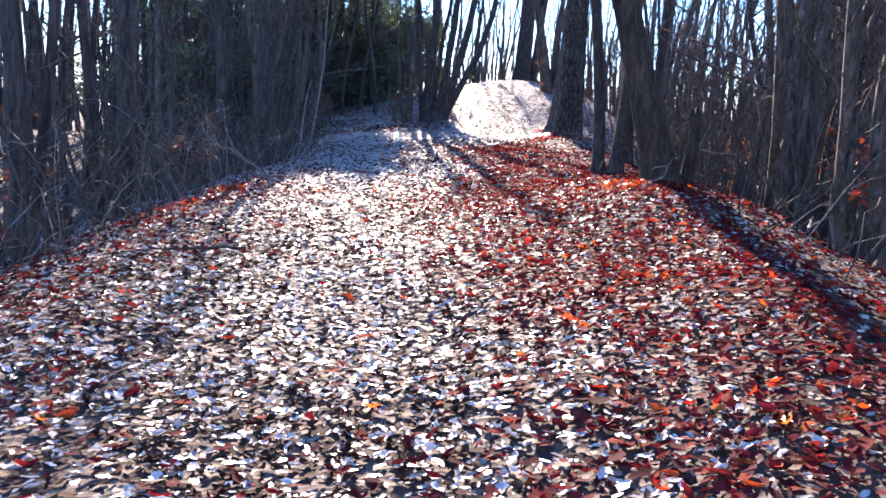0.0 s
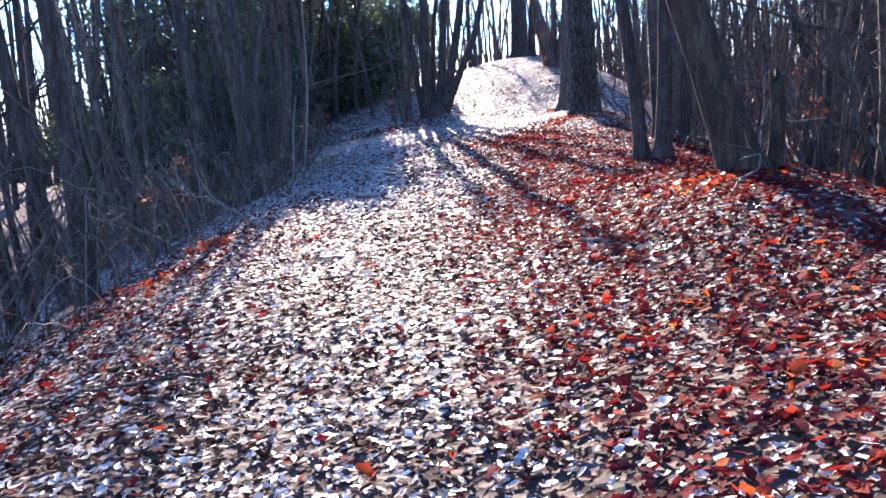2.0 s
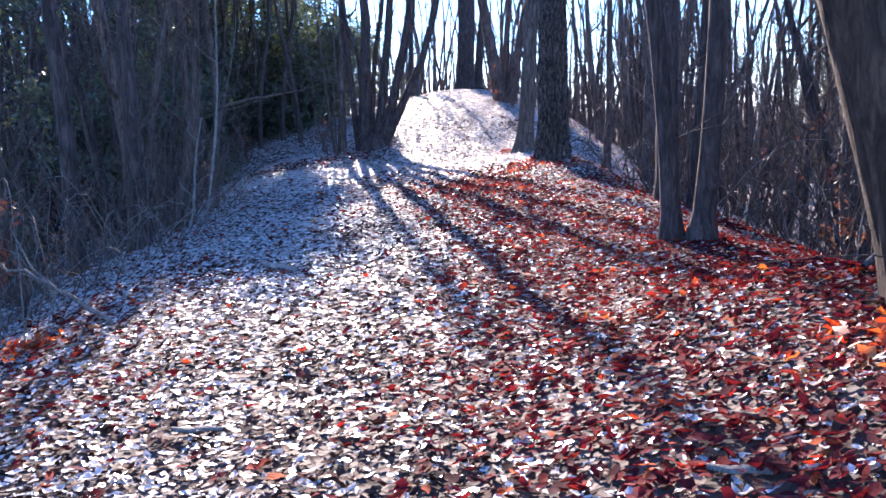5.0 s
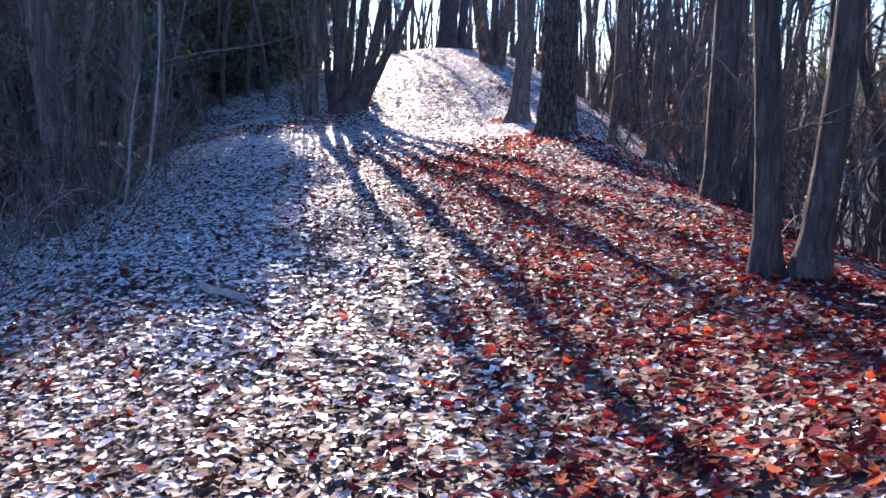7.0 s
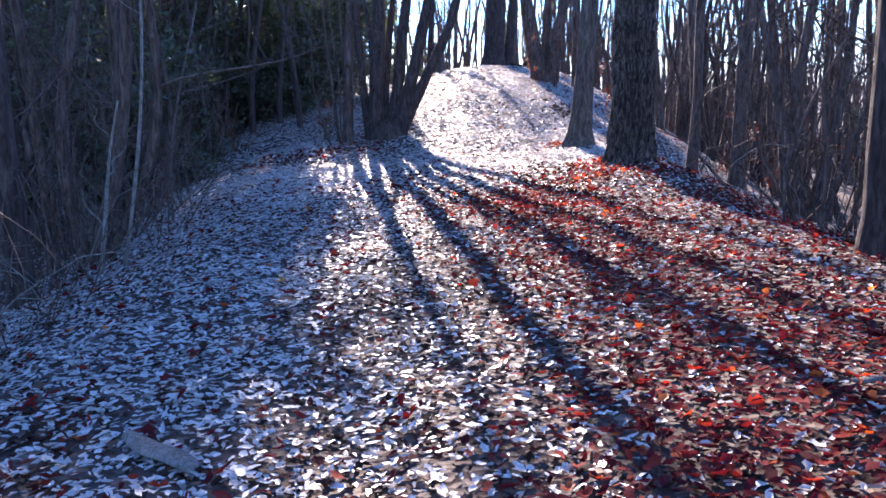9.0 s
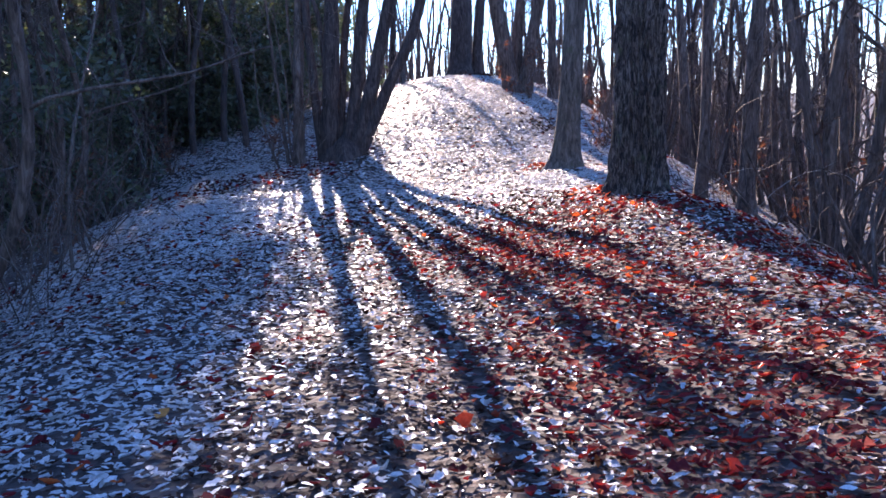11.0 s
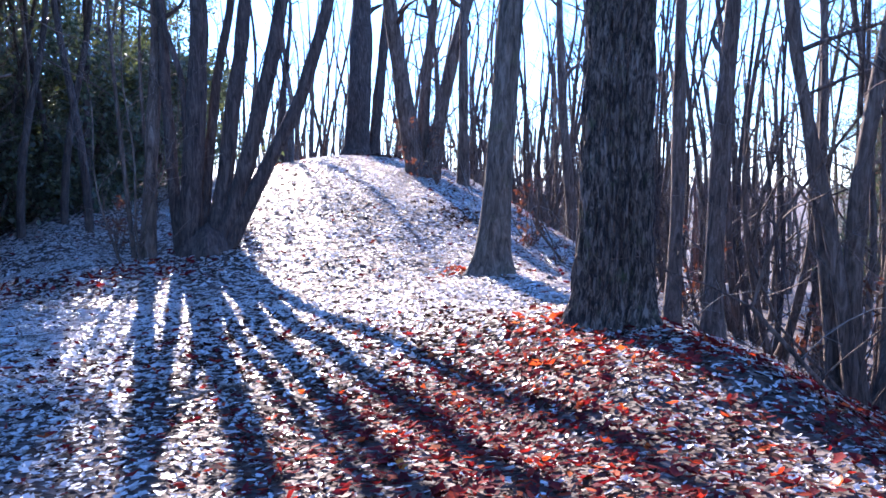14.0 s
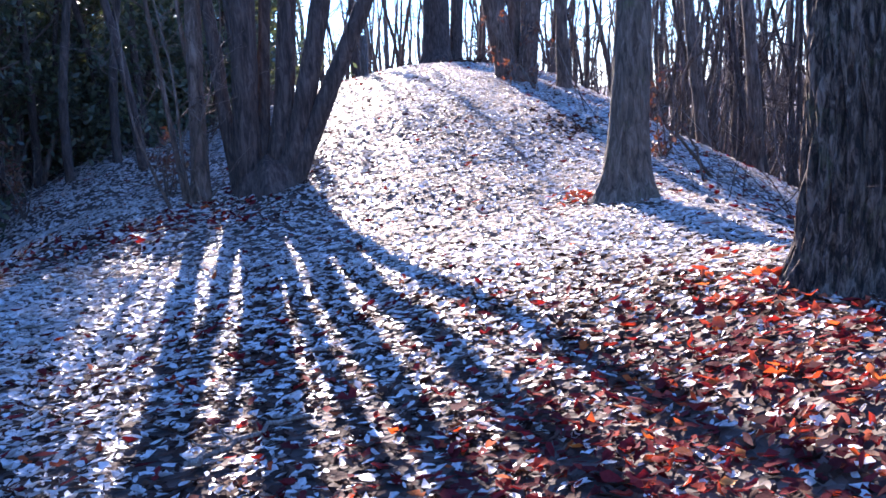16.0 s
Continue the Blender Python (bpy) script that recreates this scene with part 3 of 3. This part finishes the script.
def left_wood(rg):
    y = rg.uniform(3, 55)
    if y < 17 and rg.uniform() < 0.5:
        return left_wood(rg)
    return float(left_edge(min(y, 34))) - 1.1 - rg.exponential(2.6) - 0.4 * (y > 30), y


def right_wood(rg):
    y = rg.uniform(4, 55)
    x = float(right_edge(min(y, 43))) + 0.5 + 0.7 * (y < 15) + rg.exponential(3.0)
    if (21 < y < 42 and x < 7.5 and rg.uniform() < 0.9) or (y < 14 and rg.uniform() < 0.5):
        return right_wood(rg)
    return x, y


saplings("thicket_saplings", 301, 520, left_wood, (0.8, 3.6), "dense thicket of thin bare saplings beside the path", BARK)
saplings("slope_saplings", 302, 460, right_wood, (0.7, 4.5), "thin bare saplings on the falling slope", BARK, lean=0.12)
saplings("dead_stalks", 303, 150, left_wood, (0.5, 1.6), "pale dead stalks and bramble canes in the thicket", TWIG_PALE, 3)
saplings("slope_stalks", 304, 40, right_wood, (0.3, 0.8), "pale dead stalks on the falling slope", TWIG_PALE, 3)


def brambles(name, seed, n, where, label, mat):
    """Arching canes that rise from the ground and bend over, with short side twigs."""
    rg = np.random.default_rng(seed)
    g = Geo()
    for _ in range(n):
        x, y = where(rg)
        z = ground_z(x, y)
        a, ln, h = rg.uniform(0, 6.28), rg.uniform(0.5, 1.6), rg.uniform(0.3, 1.3)
        s = np.linspace(0, 1, 9)
        arc = np.stack([x + math.cos(a) * ln * s, y + math.sin(a) * ln * s, z - 0.03 + h * np.sin(np.pi * s * rg.uniform(0.5, 0.85))], -1)
        arc += np.cumsum(rg.normal(0, 0.018, arc.shape), 0)
        g.tube(arc, np.linspace(0.006, 0.002, 9), 4)
        for _ in range(4):
            k = rg.integers(2, 8)
            d = rg.normal(0, 1, 3)
            g.tube(np.stack([arc[k], arc[k] + rg.uniform(0.1, 0.35) * d / np.linalg.norm(d)]), (0.003, 0.0012), 3)
    return tagged(new(name, g.mesh(name, mat)), label, "undergrowth", kind="stuff")


def left_rim(rg):
    y = rg.uniform(4, 24)
    return float(left_edge(y)) - 0.5 - rg.exponential(0.9), y


def right_rim(rg):
    y = rg.uniform(5, 32)
    return float(right_edge(y)) + 0.5 + rg.exponential(1.5), y


brambles("bramble_canes", 305, 65, left_rim, "tangle of pale dry bramble canes beside the path", TWIG_PALE)
brambles("bramble_canes", 306, 170, left_rim, "tangle of brown bramble canes beside the path", BARK)
brambles("bramble_canes", 307, 80, right_rim, "brown bramble canes on the falling slope", BARK_DARK)
brambles("bramble_canes", 308, 35, right_rim, "pale dry canes on the falling slope", TWIG_PALE)


def far_woods(name, seed, n, where, hgt, label, mat):
    """Distant trees: thin stems that branch into a haze of twigs."""
    rg = np.random.default_rng(seed)
    g = Geo()
    for _ in range(n):
        x, y = where(rg)
        h = rg.uniform(*hgt)
        z = ground_z(x, y)
        ln = bend(rg, (x, y, z - 0.2), (x + rg.normal(0, 0.5), y + rg.normal(0, 0.5), z + h), 5, 0.2)
        g.tube(ln, np.linspace(0.05 + 0.012 * h, 0.02, 5), 4)
        for _ in range(9):
            k = rg.integers(1, 5)
            d = rg.normal(0, 1, 3)
            d[2] = abs(d[2]) + 0.5
            g.tube(np.stack([ln[k], ln[k] + 0.22 * h * d / np.linalg.norm(d)]), (0.03, 0.008), 3)
    return tagged(new(name, g.mesh(name, mat)), label, "far woods", kind="stuff")


def far_left(rg):
    x, y = -rg.uniform(9, 60), rg.uniform(8, 100)
    if x < -0.34 * y - 1 and rg.uniform() < 0.8:
        return far_left(rg)
    return x, y


def far_ahead(rg):
    return rg.uniform(-12, 40), rg.uniform(62, 110)


def far_right(rg):
    a = rg.uniform(0.0, 1.0)
    return rg.uniform(17, 110), 10 + a * 130


far_woods("far_woods_left", 401, 1000, far_left, (6, 11), "dim bare woodland behind the thicket", BARK_DARK)
far_woods("far_woods_ahead", 402, 260, far_ahead, (8, 13), "bare woodland beyond the crest", BARK)
far_woods("far_woods_right", 403, 950, far_right, (4, 8), "brown bare woodland in the valley", PINE_BARK)


# ---- small things on and beside the path ----
def stick(name, pts, r, mat, label, seed, twig_n=0, twig_len=0.3):
    rg = np.random.default_rng(seed)
    g = Geo()
    pts = np.asarray(pts, float)
    s = np.linspace(0, len(pts) - 1, 14)
    line = np.stack([np.interp(s, np.arange(len(pts)), pts[:, k]) for k in range(3)], -1)
    line[1:-1] += rg.normal(0, r * 0.7, (12, 3))
    g.tube(line, np.linspace(r, r * 0.35, 14) * (1 + 0.12 * rg.normal(0, 1, 14)), 7)
    c = line[0].copy()
    g.v = [v - c for v in g.v]
    ob = new(name, g.mesh(name, mat))
    ob.location = c
    tagged(ob, label, "branch")
    for k in range(twig_n):
        i = rg.integers(3, 13)
        d = rg.normal(0, 1, 3) + np.array([-0.4, 0, 0.5])
        tg = Geo()
        tg.tube(bend(rg, line[i] - c, line[i] - c + d / np.linalg.norm(d) * twig_len * rg.uniform(0.5, 1.2), 5, 0.02), np.linspace(r * 0.5, 0.002, 5), 4)
        part("twig", tg, mat, ob)
    return ob


def on_ground(x, y, up=0.055):
    return (x, y, ground_z(x, y) + up)


stick("fallen_branch", [on_ground(-2.5, 11.7), (-3.0, 11.75, 0.62), (-3.5, 11.8, 0.80)], 0.022, TWIG_PALE, "pale fallen branch with twigs beside the path", 1, 9, 0.5)
stick("fallen_branch", [on_ground(-1.55, 6.3), on_ground(-2.0, 6.28, 0.065), on_ground(-2.6, 6.27, 0.065)], 0.013, BARK_DARK, "thin dark stick lying on the leaves", 2)
stick("fallen_branch", [on_ground(-0.76, 21.79), on_ground(-0.55, 21.98, 0.065), on_ground(-0.25, 22.2, 0.05)], 0.02, TWIG_PALE, "thin pale stick lying on the leaves", 3, 2, 0.15)
stick("fallen_branch", [on_ground(-0.42, 20.1), on_ground(-0.25, 20.28, 0.065), on_ground(-0.05, 20.42, 0.05)], 0.008, BARK_DARK, "thin dark stick lying on the leaves", 4)
stick("fallen_branch", [on_ground(1.72, 8.2), (1.80, 8.35, 0.80), (1.95, 8.4, 0.86), (2.05, 8.5, 1.05)], 0.012, TWIG_PALE, "pale crooked stick leaning beside a tree", 5, 2, 0.2)
stick("fallen_branch", [on_ground(2.9, 7.2), on_ground(3.2, 7.9, 0.12), on_ground(3.5, 8.6, 0.25)], 0.016, TWIG_PALE, "pale dead branch on the slope", 6, 3, 0.3)
stick("fallen_branch", [on_ground(2.3, 10.3), (2.75, 10.45, 1.06), (3.45, 10.6, 0.98), on_ground(4.6, 11.0)], 0.022, WOOD_GREY, "grey dead branch lying across the slope", 10, 3, 0.4)
stick("fallen_branch", [on_ground(3.4, 17.6), on_ground(3.9, 18.1, 0.12), on_ground(4.4, 18.9, 0.22)], 0.014, TWIG_PALE, "pale dead branch on the slope", 7, 3, 0.3)
stick("fallen_branch", [on_ground(-2.9, 24.6), on_ground(-2.4, 24.5, 0.06), on_ground(-1.9, 24.6, 0.065)], 0.010, TWIG_PALE, "thin pale stick lying on the leaves", 8, 3, 0.25)
stick("fallen_branch", [on_ground(3.3, 26.0), on_ground(3.9, 25.3, 0.04), on_ground(4.4, 24.5, 0.065)], 0.03, WOOD_GREY, "grey fallen branch at the edge of the path", 9, 2, 0.4)


def stump(x, y, h, r, label):
    """A short broken trunk with a ragged, slanting top."""
    rg = np.random.default_rng(int(100 * y))
    line = bend(rg, (0, 0, -0.3), (0.04, 0.02, h), 40, 0.02)
    g = bark_trunk(line, np.linspace(r, r * 0.85, 40), rg, 40, 0.5, 14, 0.006)
    last = g.v[-1]
    ang = np.arange(40) * 2 * np.pi / 40
    last[:, 2] += 0.06 * np.sin(ang) + 0.025 * rg.normal(0, 1, 40)
    mid = last.mean(0) - np.array([0, 0, 0.05])
    n0 = g.n - 40
    g.v.append(mid[None])
    g.f += [[n0 + k, n0 + (k + 1) % 40, g.n] for k in range(40)]
    g.n += 1
    ob = new("tree_stump", g.mesh("tree_stump", BARK_BROWN))
    ob.location = (x, y, ground_z(x, y))
    return tagged(ob, label, "stump")


stump(2.45, 9.5, 0.78, 0.06, "short broken dark stump beside a leaning tree")
stump(4.3, 13.6, 0.5, 0.11, "short broken dark stump on the slope")


def post(x, y, h, r):
    g = Geo()
    zs = np.array([-0.3, 0, 0.3, 0.6, h - 0.03, h, h])
    rr = np.array([r, r, r * 0.97, r * 0.96, r * 0.95, r * 0.75, 0.002])
    g.tube(np.stack([0.02 * zs, 0 * zs, zs], -1), rr, 12)
    ob = new("fence_post", g.mesh("fence_post", WOOD_GREY))
    ob.location = (x, y, ground_z(x, y))
    return tagged(ob, "weathered grey wooden post beyond the leafy hump", "post")


post(0.6, 40.0, 1.0, 0.09)

# a piece of pale bark on the path
bk = Geo()
uu, vv = np.meshgrid(np.linspace(-0.5, 0.5, 13), np.linspace(-1, 1, 7))
bk_x = uu * 0.46
bk_y = vv * 0.06 * (1 - 0.9 * np.abs(uu) ** 2 * 2)
bk_z = 0.03 - 0.02 * vv ** 2 + 0.008 * np.sin(uu * 9)
top = np.stack([bk_x, bk_y, bk_z], -1).reshape(-1, 3)
a, b = np.meshgrid(np.arange(6) * 13, np.arange(12), indexing="ij")
q = np.stack([a + b, a + b + 1, a + b + 14, a + b + 13], -1).reshape(-1, 4)
bk.add(top, q)
bk.add(top - np.array([0, 0, 0.008]), q[:, ::-1])
bark_piece = new("bark_strip", bk.mesh("bark_strip", TWIG_PALE))
bark_piece.matrix_basis = pose(-1.53, 13.48, ground_z(-1.53, 13.48) + 0.045, 0, 4, -38)
tagged(bark_piece, "pale curled strip of bark on the leaves", "bark", "strips of bark on the path")
for x, y, turn in ((0.72, 8.2, -6), (-1.38, 9.31, 8), (1.57, 13.75, 24)):
    copy_thing(bark_piece, pose(x, y, ground_z(x, y) + 0.04, 3, 4, turn) @ Matrix.Scale(0.5, 4))


# ---- fallen leaves ----
def leaf_shape(kind):
    """A folded leaf 1 long: points along the midrib and both edges (u along, v across, w up) and faces."""
    if kind == "oval":
        mid = [(-0.5, 0, 0), (-0.2, 0, -0.03), (0.15, 0, -0.02), (0.5, 0, 0.05)]
        edge = [(-0.27, 0.2, 0.05), (0.05, 0.26, 0.08), (0.32, 0.15, 0.08)]
    elif kind == "blade":
        v = [(-0.5, 0, 0.02), (0.5, 0, 0.03), (-0.17, 0.24, 0.06), (0.22, 0.19, 0.08), (-0.17, -0.24, 0.06), (0.22, -0.19, 0.08), (0.03, 0, -0.02)]
        return np.array(v), np.array([(0, 6, 2), (6, 3, 2), (6, 1, 3), (0, 4, 6), (6, 4, 5), (6, 5, 1)])
    else:
        mid = [(-0.5, 0, 0), (-0.2, 0, -0.03), (0.1, 0, 0.0), (0.55, 0, 0.08)]
        edge = [(-0.32, 0.34, 0.10), (0.0, 0.22, 0.04), (0.2, 0.44, 0.14)]
    v = mid + edge + [(a, -b, c) for a, b, c in edge]
    f = [(0, 1, 4), (1, 5, 4), (1, 2, 5), (2, 6, 5), (2, 3, 6), (1, 0, 7), (8, 1, 7), (2, 1, 8), (9, 2, 8), (3, 2, 9)]
    return np.array(v), np.array(f)


def scatter(name, xy, mat, sizes, label, seed, kinds=("blade", "oval", "blade", "lobed"), tilt=0.13, lift=0.05):
    """Many leaves as one mesh, each lying loosely on the ground."""
    rg = np.random.default_rng(seed)
    n = len(xy)
    x, y = xy[:, 0], xy[:, 1]
    z = height(x, y)
    e = 0.05
    nrm = np.stack([-(height(x + e, y) - height(x - e, y)) / (2 * e), -(height(x, y + e) - height(x, y - e)) / (2 * e), np.ones(n)], -1)
    nrm += rg.normal(0, 1, (n, 3)) * (tilt * (1 - 0.5 * smooth(24, 28, y)))[:, None] * np.array([1, 1, 0])
    nrm /= np.linalg.norm(nrm, axis=1, keepdims=True)
    a = rg.uniform(0, 2 * np.pi, n)
    u = np.stack([np.cos(a), np.sin(a), np.zeros(n)], -1)
    u -= nrm * (u * nrm).sum(1, keepdims=True)
    u /= np.linalg.norm(u, axis=1, keepdims=True)
    w = np.cross(nrm, u)
    s = rg.uniform(*sizes, n) * (1 + 0.4 * smooth(20, 24, y))
    curl = rg.normal(0.3, 0.7, n)
    wid = rg.uniform(0.4, 1.05, n)
    V, F = [], []
    base = 0
    pick = rg.integers(0, len(kinds), n)
    for k, kind in enumerate(kinds):
        v, f = leaf_shape(kind)
        i = np.where(pick == k)[0]
        if not len(i):
            continue
        loc = np.broadcast_to(v, (len(i), *v.shape)).copy()
        loc += rg.normal(0, 0.06, loc.shape) * np.array([1, 1, 0.5])
        loc[:, :, 1] *= wid[i, None]
        loc[:, :, 2] = loc[:, :, 2] * (0.5 + curl[i, None]) + 0.35 * curl[i, None] * loc[:, :, 0] ** 2
        up = rg.uniform(0.2, 1.0, len(i)) * lift
        c = np.stack([x[i], y[i], z[i]], -1) + nrm[i] * (up[:, None] + 0.005)
        P = c[:, None] + s[i, None, None] * (loc[:, :, 0:1] * u[i, None] + loc[:, :, 1:2] * w[i, None] + loc[:, :, 2:3] * nrm[i, None])
        V.append(P.reshape(-1, 3))
        F.append((f[None] + (np.arange(len(i)) * len(v))[:, None, None] + base).reshape(-1, 3))
        base += len(i) * len(v)
    V, F = np.concatenate(V), np.concatenate(F)
    me = bpy.data.meshes.new(name)
    me.vertices.add(len(V))
    me.vertices.foreach_set("co", V.ravel())
    me.loops.add(F.size)
    me.loops.foreach_set("vertex_index", F.ravel().astype(np.int32))
    me.polygons.add(len(F))
    me.polygons.foreach_set("loop_start", (np.arange(len(F)) * 3).astype(np.int32))
    me.polygons.foreach_set("use_smooth", np.ones(len(F), bool))
    me.materials.append(mat)
    me.update(calc_edges=True)
    me.validate()
    return tagged(new(name, me), label, "leaves", kind="stuff")


def area(seed, n, x0, x1, y0, y1):
    rg = np.random.default_rng(seed)
    return np.stack([rg.uniform(x0, x1, n), rg.uniform(y0, y1, n)], -1)


def redness(x, y):
    """Share of red leaves: few on the trodden side and the hump, many on the other side."""
    edge = -0.12 + 0.25 * np.sin(0.5 * y) + 0.2 * np.sin(1.7 * y + 1)
    r = 0.045 + 0.49 * smooth(-0.5, 0.9, x - edge - 0.2 * smooth(14, 20, y)) * (1 - smooth(21.6, 23.6, y + 0.5 * np.maximum(0, 2.2 - x)))
    r += 0.11 * smooth(0.4, 1.7, left_edge(y) + 1.6 - x + 0.3 * np.sin(2 * y)) * (1 - smooth(12, 15, y))
    r += (0.08 - 0.33 * (1 - smooth(13, 16, y))) * smooth(0.2, 1.0, x - right_edge(y))
    r *= 1 - 0.5 * smooth(1.7, 2.4, x) * smooth(14, 17, y)
    return np.clip(r * (1 - 0.7 * smooth(23.5, 25, y) * (x < right_edge(y))), 0.01, 0.78)


pts = np.concatenate([area(1, 74000, -4.0, 3.0, 1.6, 15), area(2, 60000, -4.8, 3.6, 15, 26), area(3, 42000, -5, 4.5, 26, 44), area(4, 9000, 3.0, 11, -4, 46), area(8, 20000, 2.9, 6.2, 14, 38), area(9, 5000, 1.6, 4.4, 3, 14), area(5, 14000, -9, -4, 2, 46), area(6, 9000, -4.2, 3.2, -6, 1.6), area(7, 5000, -5, 6, 44, 54)])
rg = np.random.default_rng(9)
keep = (pts[:, 0] > left_edge(pts[:, 1]) - 1.5) | (rg.uniform(size=len(pts)) < 0.6)
keep &= (pts[:, 1] > 15) | (pts[:, 0] < right_edge(pts[:, 1]) + 0.3) | (rg.uniform(size=len(pts)) < 0.55)
pts = pts[keep]
u = rg.uniform(size=len(pts))
red = u < redness(pts[:, 0], pts[:, 1])
brown = ~red & (rg.uniform(size=len(pts)) < 0.47 + 0.07 * (1 - smooth(11, 14, pts[:, 1])) + 0.10 * wave(1.4 * pts[:, 0], 0.7 * pts[:, 1]) - 0.27 * smooth(-0.8, -1.6, pts[:, 0]) * smooth(10, 13, pts[:, 1]) + 0.17 * smooth(-0.9, 0.3, pts[:, 0]) * smooth(13, 16, pts[:, 1]) * (1 - smooth(21.8, 23.0, pts[:, 1])) - 0.31 * smooth(23, 26, pts[:, 1]) - 0.2 * smooth(1.7, 2.4, pts[:, 0]) * smooth(14, 17, pts[:, 1]))
scatter("pale_fallen_leaves", pts[~red & ~brown], PALE, (0.036, 0.076), "pale dry curled leaves strewn over the path", 21, lift=0.032, tilt=0.10)
scatter("red_fallen_leaves", pts[red], RED, (0.05, 0.095), "red-brown fallen leaves strewn over the path", 22, lift=0.05, tilt=0.2)
scatter("brown_fallen_leaves", pts[brown], BROWN, (0.04, 0.08), "dull brown fallen leaves strewn over the path", 23, lift=0.03)


def heap(seed, x, y, spread, n, mat, sizes, name, label, height_up=0.10):
    """A loose heap of bright leaves."""
    rg = np.random.default_rng(seed)
    p = np.stack([x + rg.normal(0, spread, n), y + rg.normal(0, spread * 1.1, n)], -1)
    return scatter(name, p, mat, sizes, label, seed + 1, lift=height_up, tilt=0.7)


HEAP = leaf_material("orange_heap_leaf", [(0.0, (0.36, 0.05, 0.02)), (0.5, (0.52, 0.10, 0.03)), (1.0, (0.62, 0.24, 0.06))], 0.5, 0.45, (1.0, 0.6, 0.4))
for k, (x, y, sp, n) in enumerate([(1.62, 8.85, 0.14, 85), (-3.05, 11.6, 0.15, 110), (2.3, 22.6, 0.3, 80), (2.4, 27.0, 0.12, 60), (1.8, 21.3, 0.4, 70), (-3.0, 9.3, 0.25, 50)]):
    heap(500 + 3 * k, x, y, sp, n, HEAP, (0.06, 0.10), "leaf_heap", "loose heap of orange fallen leaves")

# a young tree that keeps its withered leaves, and low withered growth
for k, (x, y, h, n) in enumerate([(4.1, 8.1, 1.45, 420), (5.6, 23.6, 1.6, 300), (4.0, 29.0, 1.2, 220), (3.6, 34.5, 1.3, 260), (-4.6, 9.8, 1.5, 220), (-2.4, 30.2, 0.9, 200), (5.2, 18.5, 1.8, 260), (-4.3, 7.9, 1.3, 260), (-4.4, 13.2, 1.4, 240), (-4.9, 15.8, 1.2, 220), (-5.3, 20.4, 1.5, 240), (-5.0, 24.8, 1.2, 220), (-5.6, 28.2, 1.5, 240), (-4.7, 31.4, 1.1, 200), (4.1, 12.0, 1.2, 200), (4.9, 14.9, 1.3, 200), (6.4, 28.4, 1.3, 220)]):
    rg = np.random.default_rng(600 + k)
    shrub = tagged(new("shrub"), "low shrub with withered russet leaves", "shrub", "shrubs with withered leaves")
    shrub.location = (x, y, ground_z(x, y) - 0.02)
    lines = []
    for s in range(6):
        g = Geo()
        ln = bend(rg, (0, 0, 0), (rg.normal(0, 0.3) * h, rg.normal(0, 0.3) * h, h * rg.uniform(0.6, 1.0)), 7, 0.06)
        g.tube(ln, np.linspace(0.014, 0.004, 7), 5)
        part("stem", g, TWIG, shrub)
        lines.append(ln[2:])
    lv = new("foliage", leafy(rg, lines, n, 0.12 * h ** 0.5, 0.045, "foliage", HEAP if k == 0 else WITHERED))
    lv.parent = shrub
    tagged(lv, "withered russet leaves", kind="stuff")

# single bright leaves on the path
leaf_meshes = []
for k in range(5):
    rg = np.random.default_rng(700 + k)
    v, f = leaf_shape(["lobed", "oval"][k % 2])
    v = v + rg.normal(0, 0.04, v.shape)
    v[:, 2] += rg.uniform(0.1, 0.6) * v[:, 0] ** 2 + rg.uniform(0.0, 0.4) * np.abs(v[:, 1])
    me = bpy.data.meshes.new("leaf")
    me.from_pydata((v * rg.uniform(0.06, 0.09)).tolist(), [], f.tolist())
    me.materials.append(ORANGE)
    me.polygons.foreach_set("use_smooth", [True] * len(me.polygons))
    leaf_meshes.append(me)
rg = np.random.default_rng(77)
made = 0
while made < 280:
    x, y = rg.uniform(-2.6, 2.6), rg.uniform(2.4, 22)
    if rg.uniform() > 0.12 + 0.88 * float(smooth(-0.3, 0.8, x)):
        continue
    lf = new("leaf", leaf_meshes[made % 5])
    lf.matrix_basis = pose(x, y, ground_z(x, y) + 0.035, rg.normal(0, 22), rg.normal(0, 22), rg.uniform(0, 360))
    lf.parent = ground
    made += 1

heap(560, 3.5, 41.0, 0.45, 160, BROWN, (0.07, 0.12), "leaf_heap", "loose heap of dark brown leaves on the crest", 0.12)
heap(563, 3.2, 30.6, 0.35, 120, BROWN, (0.06, 0.10), "leaf_heap", "loose heap of dark brown leaves beside the hump", 0.10)
heap(566, -1.6, 28.4, 0.4, 130, RED, (0.06, 0.10), "leaf_heap", "red-brown leaves gathered round a coppiced tree", 0.06)
for k, (x, y) in enumerate([(-2.4, 27.9), (-3.0, 27.6), (-3.6, 27.4)]):
    heap(570 + 3 * k, x, y, 0.42, 90, BROWN if k == 1 else RED, (0.05, 0.09), "leaf_heap", "red-brown leaves drifted across the path's edge", 0.05)
